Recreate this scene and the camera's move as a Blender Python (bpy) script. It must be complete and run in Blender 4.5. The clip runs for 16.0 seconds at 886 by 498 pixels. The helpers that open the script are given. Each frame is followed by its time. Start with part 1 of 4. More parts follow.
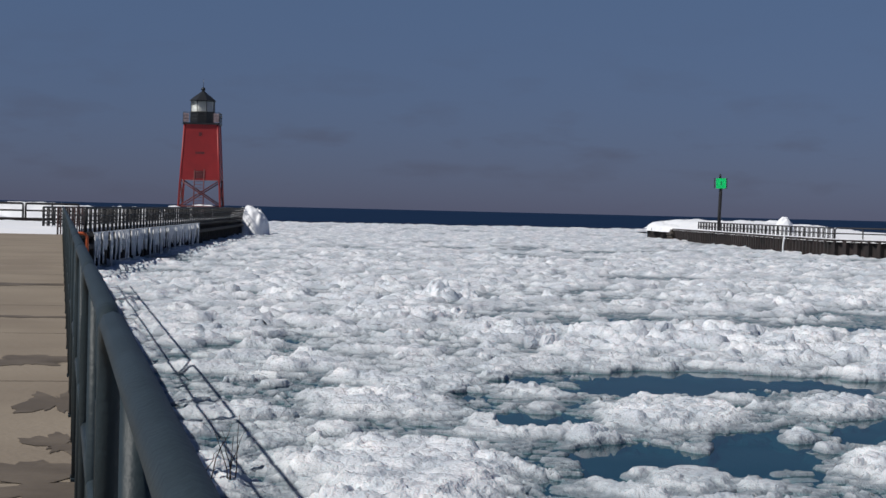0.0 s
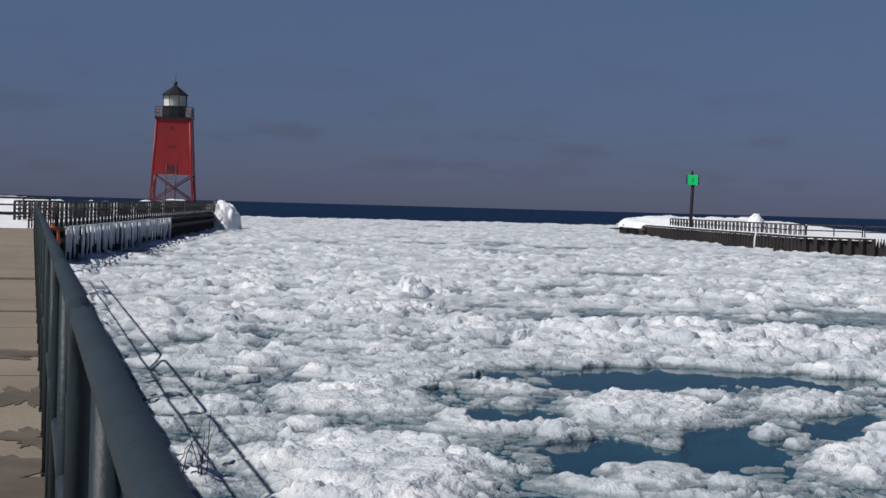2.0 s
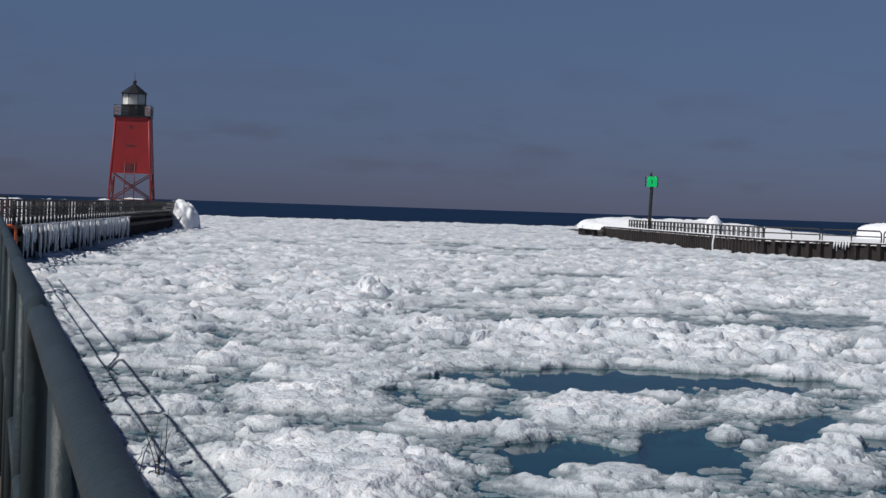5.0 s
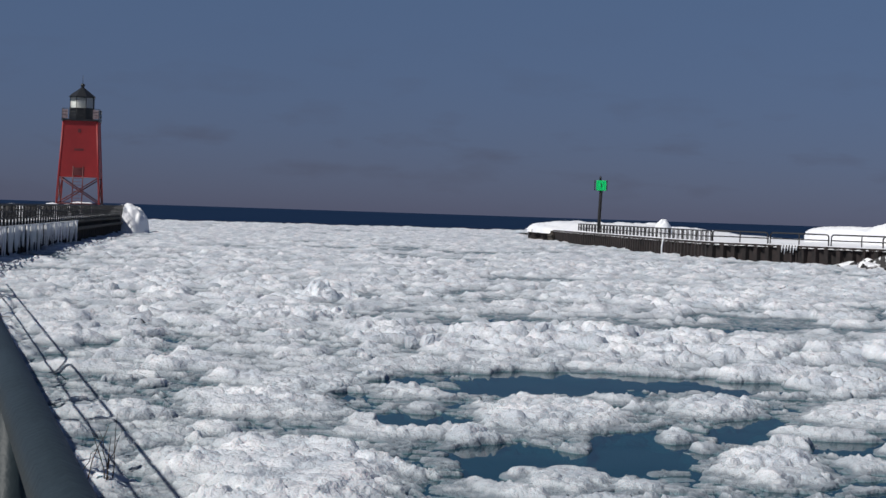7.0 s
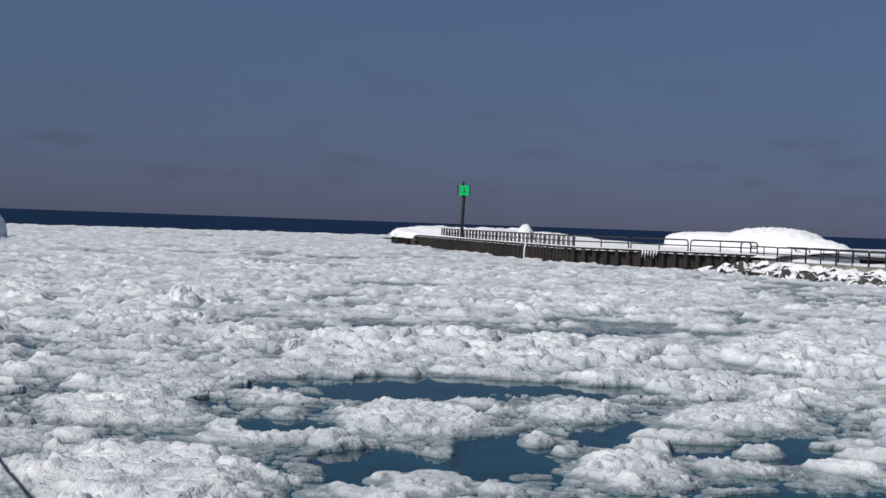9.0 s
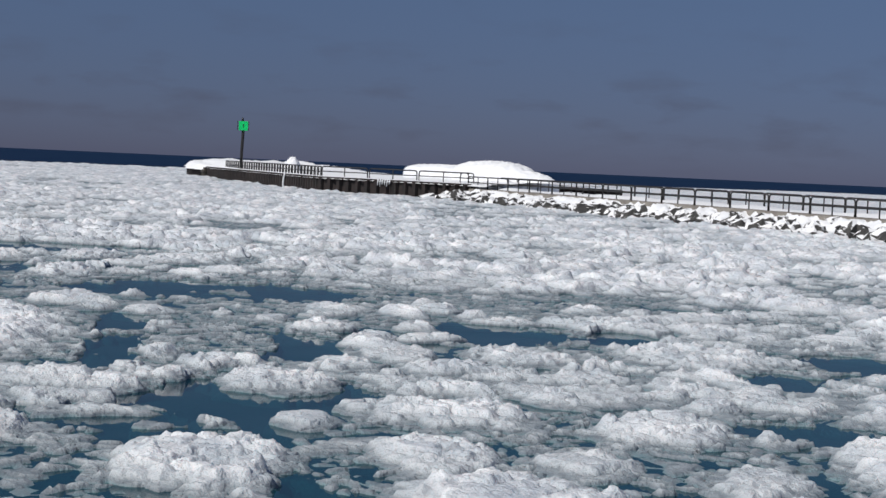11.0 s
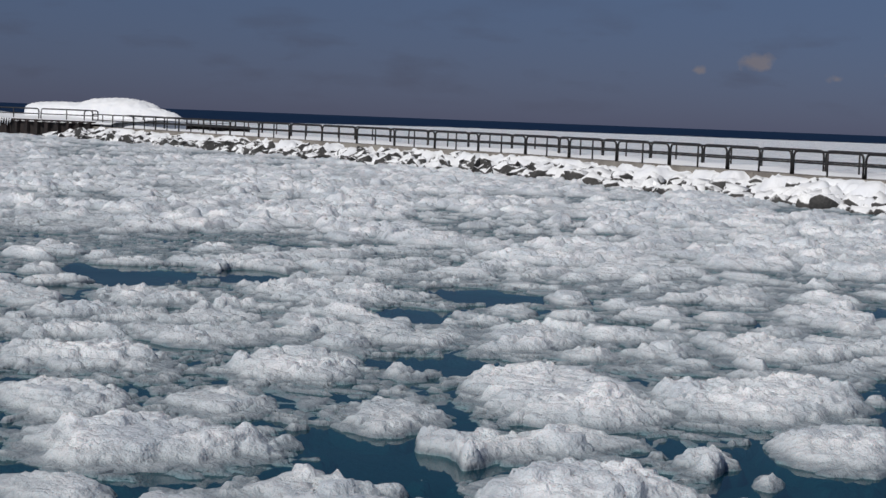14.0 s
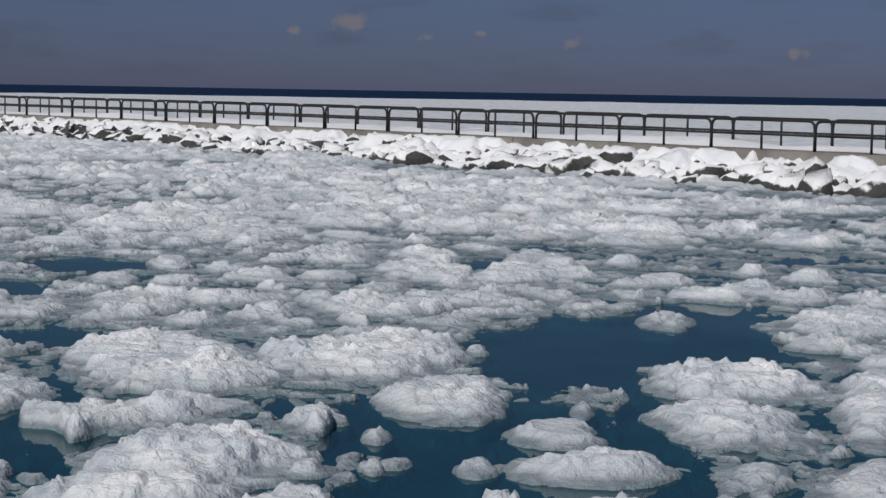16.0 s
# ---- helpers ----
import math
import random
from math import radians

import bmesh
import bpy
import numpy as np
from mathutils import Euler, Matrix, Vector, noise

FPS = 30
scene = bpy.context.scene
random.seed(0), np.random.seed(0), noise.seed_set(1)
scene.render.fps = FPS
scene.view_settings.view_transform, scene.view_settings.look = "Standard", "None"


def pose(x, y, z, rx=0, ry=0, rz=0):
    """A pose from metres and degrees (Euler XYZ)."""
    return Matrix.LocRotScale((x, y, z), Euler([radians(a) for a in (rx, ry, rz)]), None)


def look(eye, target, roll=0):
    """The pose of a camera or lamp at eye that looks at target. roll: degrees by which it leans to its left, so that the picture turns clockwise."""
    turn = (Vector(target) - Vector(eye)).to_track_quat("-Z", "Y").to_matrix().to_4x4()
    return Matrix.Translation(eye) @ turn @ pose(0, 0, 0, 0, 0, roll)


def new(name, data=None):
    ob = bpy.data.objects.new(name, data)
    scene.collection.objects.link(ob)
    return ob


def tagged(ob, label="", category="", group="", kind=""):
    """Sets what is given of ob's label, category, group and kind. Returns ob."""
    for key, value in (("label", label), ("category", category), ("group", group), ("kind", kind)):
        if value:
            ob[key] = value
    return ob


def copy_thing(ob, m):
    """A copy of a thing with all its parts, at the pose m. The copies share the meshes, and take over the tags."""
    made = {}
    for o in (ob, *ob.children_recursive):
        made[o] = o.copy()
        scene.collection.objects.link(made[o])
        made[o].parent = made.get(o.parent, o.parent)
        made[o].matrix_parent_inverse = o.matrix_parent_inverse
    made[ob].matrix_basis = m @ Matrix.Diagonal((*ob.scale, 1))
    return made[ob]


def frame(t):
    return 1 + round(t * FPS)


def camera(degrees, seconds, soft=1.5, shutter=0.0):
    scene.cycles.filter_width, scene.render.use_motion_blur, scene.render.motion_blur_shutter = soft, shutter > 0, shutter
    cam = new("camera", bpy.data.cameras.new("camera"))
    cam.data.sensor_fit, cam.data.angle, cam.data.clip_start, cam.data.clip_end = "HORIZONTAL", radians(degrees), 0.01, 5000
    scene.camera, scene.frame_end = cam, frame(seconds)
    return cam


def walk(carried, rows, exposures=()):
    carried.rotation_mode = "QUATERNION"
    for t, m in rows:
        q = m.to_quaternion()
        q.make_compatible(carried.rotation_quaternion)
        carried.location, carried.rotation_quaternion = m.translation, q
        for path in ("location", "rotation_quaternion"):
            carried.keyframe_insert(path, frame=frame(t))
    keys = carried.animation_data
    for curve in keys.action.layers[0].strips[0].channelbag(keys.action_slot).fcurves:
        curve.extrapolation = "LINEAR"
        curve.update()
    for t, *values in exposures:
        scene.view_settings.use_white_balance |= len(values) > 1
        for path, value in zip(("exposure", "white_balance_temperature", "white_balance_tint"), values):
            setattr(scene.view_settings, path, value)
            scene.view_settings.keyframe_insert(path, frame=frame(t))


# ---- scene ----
# ---- camera: eye beside the pier rail, looking over the harbour channel ----
cam = camera(26.73, 16.0)
# seconds, x, y, z, heading clockwise from the rail's direction, pitch, lean to the left
ROWS = [
    (0.0, 0.000, 0.000, 3.200, 11.610, -1.212, 1.38),
    (0.5, 0.000, 0.000, 3.200, 11.799, -1.259, 1.40),
    (1.0, 0.000, 0.000, 3.200, 11.998, -1.300, 1.46),
    (1.5, 0.000, 0.000, 3.200, 12.213, -1.319, 1.50),
    (2.0, 0.000, 0.000, 3.200, 12.465, -1.329, 1.60),
    (2.5, 0.000, 0.000, 3.200, 12.700, -1.326, 1.65),
    (3.0, 0.000, 0.000, 3.200, 12.943, -1.314, 1.68),
    (3.5, 0.000, 0.000, 3.200, 13.174, -1.306, 1.70),
    (4.0, 0.000, 0.000, 3.200, 13.404, -1.309, 1.78),
    (6.5, 0.000, 0.000, 3.200, 14.586, -1.168, 1.92),
    (7.0, 0.000, 0.000, 3.200, 15.254, -1.108, 1.88),
    (7.5, 0.000, 0.000, 3.200, 16.342, -0.990, 1.90),
    (8.0, 0.000, 0.000, 3.200, 17.767, -0.866, 1.86),
    (8.5, 0.000, 0.000, 3.200, 18.795, -0.789, 1.88),
    (9.0, 0.000, 0.000, 3.200, 19.447, -0.821, 1.98),
    (9.1, 0.005, -0.400, 3.196, 19.738, -0.874, 2.03),
    (9.2, 0.013, -1.000, 3.191, 19.966, -0.891, 2.08),
    (9.3, 0.025, -1.900, 3.183, 20.080, -0.963, 2.14),
    (9.4, 0.041, -3.100, 3.172, 20.165, -1.036, 2.19),
    (9.5, 0.063, -4.800, 3.157, 20.370, -1.146, 2.24),
    (9.6, 0.097, -7.400, 3.134, 20.910, -1.309, 2.29),
    (9.7, 0.136, -10.400, 3.107, 21.365, -1.448, 2.34),
    (9.8, 0.177, -13.500, 3.079, 21.818, -1.585, 2.40),
    (9.9, 0.216, -16.500, 3.052, 22.079, -1.700, 2.45),
    (10.0, 0.252, -19.200, 3.028, 22.371, -1.812, 2.50),
    (10.1, 0.278, -21.200, 3.010, 22.602, -1.879, 2.51),
    (10.2, 0.294, -22.400, 2.999, 22.902, -1.944, 2.52),
    (10.5, 0.300, -22.895, 2.995, 23.452, -2.184, 2.55),
    (12.5, 0.300, -22.895, 2.995, 28.060, -3.458, 2.54),
    (13.0, 0.300, -22.895, 2.995, 29.967, -3.640, 2.50),
    (13.5, 0.300, -22.895, 2.995, 32.805, -3.807, 2.36),
    (14.0, 0.300, -22.895, 2.995, 35.710, -4.013, 2.19),
    (14.5, 0.300, -22.895, 2.995, 38.617, -4.239, 1.95),
    (15.0, 0.300, -22.895, 2.995, 41.485, -4.454, 1.65),
    (15.5, 0.300, -22.895, 2.995, 44.342, -4.672, 1.25),
    (16.0, 0.300, -22.895, 2.995, 47.957, -4.860, 0.96),
]


def aim(x, y, z, heading, pitch, lean):
    return pose(x, y, z, 0, 0, -heading) @ pose(0, 0, 0, 90 + pitch) @ pose(0, 0, 0, 0, 0, lean)


walk(cam, [(r[0], aim(*r[1:])) for r in ROWS], [(0.0, -0.02), (9.0, -0.06), (10.0, 0.03), (10.4, 0.02), (12.5, -0.25), (14.0, -0.33), (16.0, -0.41)])

# ---- light: high spring sun over the left pier, clear sky ----
SUN_HEADING, SUN_HEIGHT = -100.0, 49.0
world = bpy.data.worlds.new("sky")
scene.world = world
world.use_nodes = True
wn, wl = world.node_tree.nodes, world.node_tree.links
sky = wn.new("ShaderNodeTexSky")
sky.sky_type, sky.sun_disc = "NISHITA", False
sky.sun_elevation, sky.sun_rotation = radians(SUN_HEIGHT), radians(SUN_HEADING)
sky.altitude, sky.air_density, sky.dust_density, sky.ozone_density = 200.0, 0.6, 0.2, 2.0
wn["Background"].inputs["Strength"].default_value = 0.055
# a low bank of violet haze and a few small clouds along the horizon
where = wn.new("ShaderNodeTexCoord")
split = wn.new("ShaderNodeSeparateXYZ")
wl.new(where.outputs["Generated"], split.inputs[0])
haze = wn.new("ShaderNodeValToRGB")
haze.color_ramp.elements[0].position, haze.color_ramp.elements[0].color = 0.0, (0.285, 0.283, 0.475, 1)
haze.color_ramp.elements[1].position, haze.color_ramp.elements[1].color = 0.5, (0.84, 0.865, 0.995, 1)
stop = haze.color_ramp.elements.new(0.12)
stop.color = (0.655, 0.665, 0.77, 1)
wl.new(split.outputs["Z"], haze.inputs[0])
tinted = wn.new("ShaderNodeMix")
tinted.data_type, tinted.blend_type = "RGBA", "MULTIPLY"
tinted.inputs["Factor"].default_value = 1.0
wl.new(sky.outputs[0], tinted.inputs["A"])
wl.new(haze.outputs[0], tinted.inputs["B"])
stretch = wn.new("ShaderNodeMapping")
stretch.inputs["Scale"].default_value = (22, 22, 75)
stretch.inputs["Location"].default_value = (3.1, 0.6, 0)
wl.new(where.outputs["Generated"], stretch.inputs["Vector"])
puffs = wn.new("ShaderNodeTexNoise")
puffs.inputs["Scale"].default_value, puffs.inputs["Detail"].default_value = 1.0, 5.0
wl.new(stretch.outputs[0], puffs.inputs["Vector"])
level = wn.new("ShaderNodeValToRGB")
for pos, v in ((0.0, 0.04), (0.012, 0.22), (0.035, 0.32), (0.055, 0.15), (0.10, 0.02)):
    el = level.color_ramp.elements.new(pos)
    el.color = (v, v, v, 1)
level.color_ramp.elements[-1].color = (0, 0, 0, 1)
wl.new(split.outputs["Z"], level.inputs[0])
thick = wn.new("ShaderNodeMapRange")
thick.inputs["From Min"].default_value, thick.inputs["From Max"].default_value = 0.52, 0.72
wl.new(puffs.outputs["Fac"], thick.inputs["Value"])
amount = wn.new("ShaderNodeMath")
amount.operation = "MULTIPLY"
wl.new(level.outputs[0], amount.inputs[0])
wl.new(thick.outputs[0], amount.inputs[1])
clouded = wn.new("ShaderNodeMix")
clouded.data_type = "RGBA"
wl.new(amount.outputs[0], clouded.inputs["Factor"])
wl.new(tinted.outputs["Result"], clouded.inputs["A"])
clouded.inputs["B"].default_value = (1.25, 1.2, 1.7, 1)
sky_colour = clouded.outputs["Result"]
# small sunlit cumulus far out: heading, height in degrees, size
curl = wn.new("ShaderNodeTexNoise")
curl.inputs["Scale"].default_value, curl.inputs["Detail"].default_value = 95.0, 6.0
wl.new(where.outputs["Generated"], curl.inputs["Vector"])
for heading, height, size in ((45.1, 2.0, 0.013), (43.2, 1.75, 0.007), (47.4, 1.6, 0.006), (51.8, 1.45, 0.009), (49.0, 1.75, 0.004), (58.5, 1.3, 0.010)):
    a, e = radians(heading), radians(height)
    away = wn.new("ShaderNodeVectorMath")
    away.operation = "SUBTRACT"
    wl.new(where.outputs["Generated"], away.inputs[0])
    away.inputs[1].default_value = (math.sin(a) * math.cos(e), math.cos(a) * math.cos(e), math.sin(e))
    flat = wn.new("ShaderNodeVectorMath")
    flat.operation = "MULTIPLY"
    flat.inputs[1].default_value = (1, 1, 1.9)
    wl.new(away.outputs[0], flat.inputs[0])
    reach = wn.new("ShaderNodeVectorMath")
    reach.operation = "LENGTH"
    wl.new(flat.outputs[0], reach.inputs[0])
    fade = wn.new("ShaderNodeMath")
    fade.operation = "MULTIPLY_ADD"
    fade.inputs[1].default_value, fade.inputs[2].default_value = -1.0 / size, 0.35
    wl.new(reach.outputs["Value"], fade.inputs[0])
    puff = wn.new("ShaderNodeMath")
    puff.operation = "MULTIPLY_ADD"
    puff.inputs[1].default_value = 2.4
    wl.new(curl.outputs["Fac"], puff.inputs[0])
    wl.new(fade.outputs[0], puff.inputs[2])
    edge = wn.new("ShaderNodeMapRange")
    edge.inputs["From Min"].default_value, edge.inputs["From Max"].default_value, edge.inputs["To Max"].default_value = 0.85, 1.35, 0.6
    wl.new(puff.outputs[0], edge.inputs["Value"])
    lit = wn.new("ShaderNodeMix")
    lit.data_type = "RGBA"
    wl.new(edge.outputs[0], lit.inputs["Factor"])
    wl.new(sky_colour, lit.inputs["A"])
    lit.inputs["B"].default_value = (4.6, 4.0, 4.1, 1)
    sky_colour = lit.outputs["Result"]
wl.new(sky_colour, wn["Background"].inputs["Color"])
sun = new("sun", bpy.data.lights.new("sun", "SUN"))
sun.data.energy, sun.data.angle, sun.data.color = 3.8, radians(0.53), (1.0, 0.965, 0.91)
a, e = radians(SUN_HEADING), radians(SUN_HEIGHT)
sun.matrix_world = look((60 * math.sin(a) * math.cos(e), 60 * math.cos(a) * math.cos(e), 60 * math.sin(e)), (0, 0, 0))


# ---- materials ----
def material(name, colour, rough=0.7, metal=0.0, vary=0.25, scale=3.0, bump=0.3, fine=40.0, second=None, cover=0.5, spec=0.5):
    """A surface with broad patches and fine grain; second: the colour of the patches."""
    m = bpy.data.materials.new(name)
    m.use_nodes = True
    n, l = m.node_tree.nodes, m.node_tree.links
    p = n["Principled BSDF"]
    g = n.new("ShaderNodeNewGeometry")
    big, small = n.new("ShaderNodeTexNoise"), n.new("ShaderNodeTexNoise")
    big.inputs["Scale"].default_value, small.inputs["Scale"].default_value = scale, fine
    big.inputs["Detail"].default_value, small.inputs["Detail"].default_value = 5, 4
    for t in (big, small):
        l.new(g.outputs["Position"], t.inputs["Vector"])
    ramp = n.new("ShaderNodeMapRange")
    ramp.inputs["From Min"].default_value, ramp.inputs["From Max"].default_value = cover - 0.12, cover + 0.12
    l.new(big.outputs["Fac"], ramp.inputs["Value"])
    mix = n.new("ShaderNodeMix")
    mix.data_type = "RGBA"
    second = second or tuple(c * (1 - vary) for c in colour)
    mix.inputs["A"].default_value, mix.inputs["B"].default_value = (*colour, 1), (*second, 1)
    l.new(ramp.outputs[0], mix.inputs["Factor"])
    grain = n.new("ShaderNodeMix")
    grain.data_type, grain.blend_type = "RGBA", "MULTIPLY"
    tone = n.new("ShaderNodeMapRange")
    tone.inputs["To Min"].default_value, tone.inputs["To Max"].default_value = 1 - vary, 1 + vary * 0.4
    l.new(small.outputs["Fac"], tone.inputs["Value"])
    grain.inputs["Factor"].default_value = 1.0
    l.new(mix.outputs["Result"], grain.inputs["A"])
    l.new(tone.outputs[0], grain.inputs["B"])
    l.new(grain.outputs["Result"], p.inputs["Base Color"])
    p.inputs["Roughness"].default_value, p.inputs["Metallic"].default_value = rough, metal
    p.inputs["Specular IOR Level"].default_value = spec
    if bump:
        b = n.new("ShaderNodeBump")
        b.inputs["Strength"].default_value, b.inputs["Distance"].default_value = bump, 0.02
        l.new(small.outputs["Fac"], b.inputs["Height"])
        l.new(b.outputs[0], p.inputs["Normal"])
    return m


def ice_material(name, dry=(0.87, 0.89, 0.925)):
    """Snow-crusted lake ice, soaked grey-green where it stands low; under water a turquoise with the depth's absorption
    of light painted in.
    """
    m = material(name, dry, rough=0.5, vary=0.24, scale=1.1, bump=0.0, fine=9.0, second=(0.56, 0.605, 0.665), cover=0.50)
    n, l = m.node_tree.nodes, m.node_tree.links
    p = n["Principled BSDF"]
    crust = p.inputs["Base Color"].links[0].from_socket
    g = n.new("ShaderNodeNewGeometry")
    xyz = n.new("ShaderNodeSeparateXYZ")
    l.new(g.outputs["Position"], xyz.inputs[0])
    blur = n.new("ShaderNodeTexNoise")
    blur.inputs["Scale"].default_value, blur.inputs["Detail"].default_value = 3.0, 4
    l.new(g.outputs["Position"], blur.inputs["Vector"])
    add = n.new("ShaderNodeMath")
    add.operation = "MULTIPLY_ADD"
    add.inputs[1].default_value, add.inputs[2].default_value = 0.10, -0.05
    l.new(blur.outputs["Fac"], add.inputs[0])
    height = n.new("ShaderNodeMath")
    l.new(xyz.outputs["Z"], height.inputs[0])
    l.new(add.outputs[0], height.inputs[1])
    soak_and_depth = n.new("ShaderNodeMapRange")
    soak_and_depth.inputs["From Min"].default_value, soak_and_depth.inputs["From Max"].default_value = -0.4, 0.2
    l.new(height.outputs[0], soak_and_depth.inputs["Value"])
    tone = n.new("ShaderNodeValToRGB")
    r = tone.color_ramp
    # the two lowest stops paint in the water's absorption of light with depth
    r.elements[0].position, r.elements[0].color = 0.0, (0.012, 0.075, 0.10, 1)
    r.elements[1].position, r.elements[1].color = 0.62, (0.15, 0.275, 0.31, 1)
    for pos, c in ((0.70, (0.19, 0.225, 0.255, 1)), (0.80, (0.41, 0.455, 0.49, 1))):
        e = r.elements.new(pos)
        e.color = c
    l.new(soak_and_depth.outputs[0], tone.inputs[0])
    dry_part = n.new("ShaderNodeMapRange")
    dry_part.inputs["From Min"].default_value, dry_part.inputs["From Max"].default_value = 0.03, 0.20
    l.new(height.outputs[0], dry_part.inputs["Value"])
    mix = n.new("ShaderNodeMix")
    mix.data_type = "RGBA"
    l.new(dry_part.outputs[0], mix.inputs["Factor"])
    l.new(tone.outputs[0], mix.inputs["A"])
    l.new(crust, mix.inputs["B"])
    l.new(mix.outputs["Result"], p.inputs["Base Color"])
    last = None
    for size, strength, reach in ((6.0, 0.6, 0.07), (15.0, 0.75, 0.045), (42.0, 0.6, 0.016)):
        t, b = n.new("ShaderNodeTexNoise"), n.new("ShaderNodeBump")
        t.inputs["Scale"].default_value, t.inputs["Detail"].default_value = size, 3
        l.new(g.outputs["Position"], t.inputs["Vector"])
        l.new(t.outputs["Fac"], b.inputs["Height"])
        b.inputs["Strength"].default_value, b.inputs["Distance"].default_value = strength, reach
        if last:
            l.new(last.outputs[0], b.inputs["Normal"])
        last = b
    l.new(last.outputs[0], p.inputs["Normal"])
    p.inputs["Subsurface Weight"].default_value, p.inputs["Subsurface Scale"].default_value = 0.2, 0.045
    p.inputs["Subsurface Radius"].default_value = (0.6, 0.9, 1.0)
    return m


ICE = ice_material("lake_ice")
SNOW = material("snow", (0.88, 0.89, 0.91), rough=0.6, vary=0.05, scale=0.8, bump=0.25, fine=6.0, second=(0.82, 0.84, 0.88))
CONCRETE = material("concrete", (0.27, 0.225, 0.17), rough=0.85, vary=0.16, scale=0.5, bump=0.3, fine=25.0, second=(0.22, 0.18, 0.135))
OLD_CONCRETE = material("weathered_concrete", (0.30, 0.28, 0.25), rough=0.9, vary=0.25, scale=0.7, bump=0.4, fine=12.0, second=(0.20, 0.18, 0.16))
RAIL_PAINT = material("slate_green_paint", (0.024, 0.036, 0.042), rough=0.5, spec=0.25, vary=0.18, scale=6.0, bump=0.12, fine=60.0, second=(0.03, 0.045, 0.054))
DARK_STEEL = material("dark_steel", (0.022, 0.021, 0.022), rough=0.6, vary=0.3, scale=2.0, bump=0.2, fine=30.0)
RUST = material("rusted_pile", (0.032, 0.022, 0.021), rough=0.85, vary=0.4, scale=1.4, bump=0.5, fine=14.0, second=(0.013, 0.011, 0.011))
TIMBER = material("dark_timber", (0.07, 0.06, 0.05), rough=0.85, vary=0.35, scale=1.6, bump=0.5, fine=18.0)
RED = material("red_paint", (0.30, 0.016, 0.017), rough=0.5, vary=0.12, scale=0.6, bump=0.1, fine=8.0, second=(0.25, 0.014, 0.015))
DARK_RED = material("dark_red_paint", (0.13, 0.02, 0.022), rough=0.55, vary=0.2, scale=1.0, bump=0.1, fine=9.0)
BLACK = material("black_paint", (0.018, 0.020, 0.022), rough=0.4, vary=0.2, scale=1.0, bump=0.1, fine=9.0)
GREEN = material("green_reflective_sheet", (0.0, 0.80, 0.20), rough=0.4, vary=0.05, scale=2.0, bump=0.0)
ORANGE = material("orange_paint", (0.62, 0.13, 0.045), rough=0.5, vary=0.2, scale=8.0, bump=0.1)
TWIG = material("twig_bark", (0.06, 0.045, 0.035), rough=0.8, vary=0.2, scale=20.0, bump=0.2)
WHITE = material("lantern_fill_white", (0.75, 0.78, 0.76), rough=0.5, vary=0.05, scale=1.0, bump=0.0)

GLASS = bpy.data.materials.new("lantern_glass")
GLASS.use_nodes = True
GLASS.node_tree.nodes["Principled BSDF"].inputs["Transmission Weight"].default_value = 1.0
GLASS.node_tree.nodes["Principled BSDF"].inputs["Roughness"].default_value = 0.02

WATER = bpy.data.materials.new("lake_water")
WATER.use_nodes = True
n, l = WATER.node_tree.nodes, WATER.node_tree.links
p = n["Principled BSDF"]
p.inputs["Roughness"].default_value = 0.04
p.inputs["IOR"].default_value = 1.33
p.inputs["Specular IOR Level"].default_value = 0.42
clear = n.new("ShaderNodeBsdfTransparent")
clear.inputs["Color"].default_value = (0.20, 0.76, 0.80, 1)
blend = n.new("ShaderNodeMixShader")
blend.inputs[0].default_value = 0.35
l.new(p.outputs[0], blend.inputs[1])
l.new(clear.outputs[0], blend.inputs[2])
l.new(blend.outputs[0], n["Material Output"].inputs["Surface"])
# calm between the floes, ruffled by the wind on the open lake
place, spot = n.new("ShaderNodeNewGeometry"), n.new("ShaderNodeSeparateXYZ")
l.new(place.outputs["Position"], spot.inputs[0])
out = n.new("ShaderNodeMath")
out.operation = "MULTIPLY_ADD"
out.inputs[1].default_value = 0.75
l.new(spot.outputs["X"], out.inputs[0])
l.new(spot.outputs["Y"], out.inputs[2])
hue = n.new("ShaderNodeMix")
hue.data_type = "RGBA"
hue.inputs["A"].default_value, hue.inputs["B"].default_value = (0.004, 0.031, 0.055, 1), (0.007, 0.020, 0.052, 1)
l.new(hue.outputs["Result"], p.inputs["Base Color"])
for socket, calm, wind in (("Roughness", 0.03, 0.6), ("Specular IOR Level", 0.5, 0.07), ("Fac", 0.34, 0.0), ("Hue", 0.0, 1.0)):
    change = n.new("ShaderNodeMapRange")
    change.inputs["From Min"].default_value, change.inputs["From Max"].default_value = 220, 380
    change.inputs["To Min"].default_value, change.inputs["To Max"].default_value = calm, wind
    l.new(out.outputs[0], change.inputs["Value"])
    l.new(change.outputs[0], {"Fac": blend.inputs[0], "Hue": hue.inputs["Factor"]}.get(socket) or p.inputs[socket])
g = n.new("ShaderNodeNewGeometry")
for size, strength, reach in ((1.6, 0.12, 0.012), (0.03, 0.5, 0.8)):
    wave, b = n.new("ShaderNodeTexNoise"), n.new("ShaderNodeBump")
    wave.inputs["Scale"].default_value, wave.inputs["Detail"].default_value = size, 5
    l.new(g.outputs["Position"], wave.inputs["Vector"])
    l.new(wave.outputs["Fac"], b.inputs["Height"])
    b.inputs["Strength"].default_value, b.inputs["Distance"].default_value = strength, reach
    if p.inputs["Normal"].links:
        l.new(p.inputs["Normal"].links[0].from_socket, b.inputs["Normal"])
    l.new(b.outputs[0], p.inputs["Normal"])


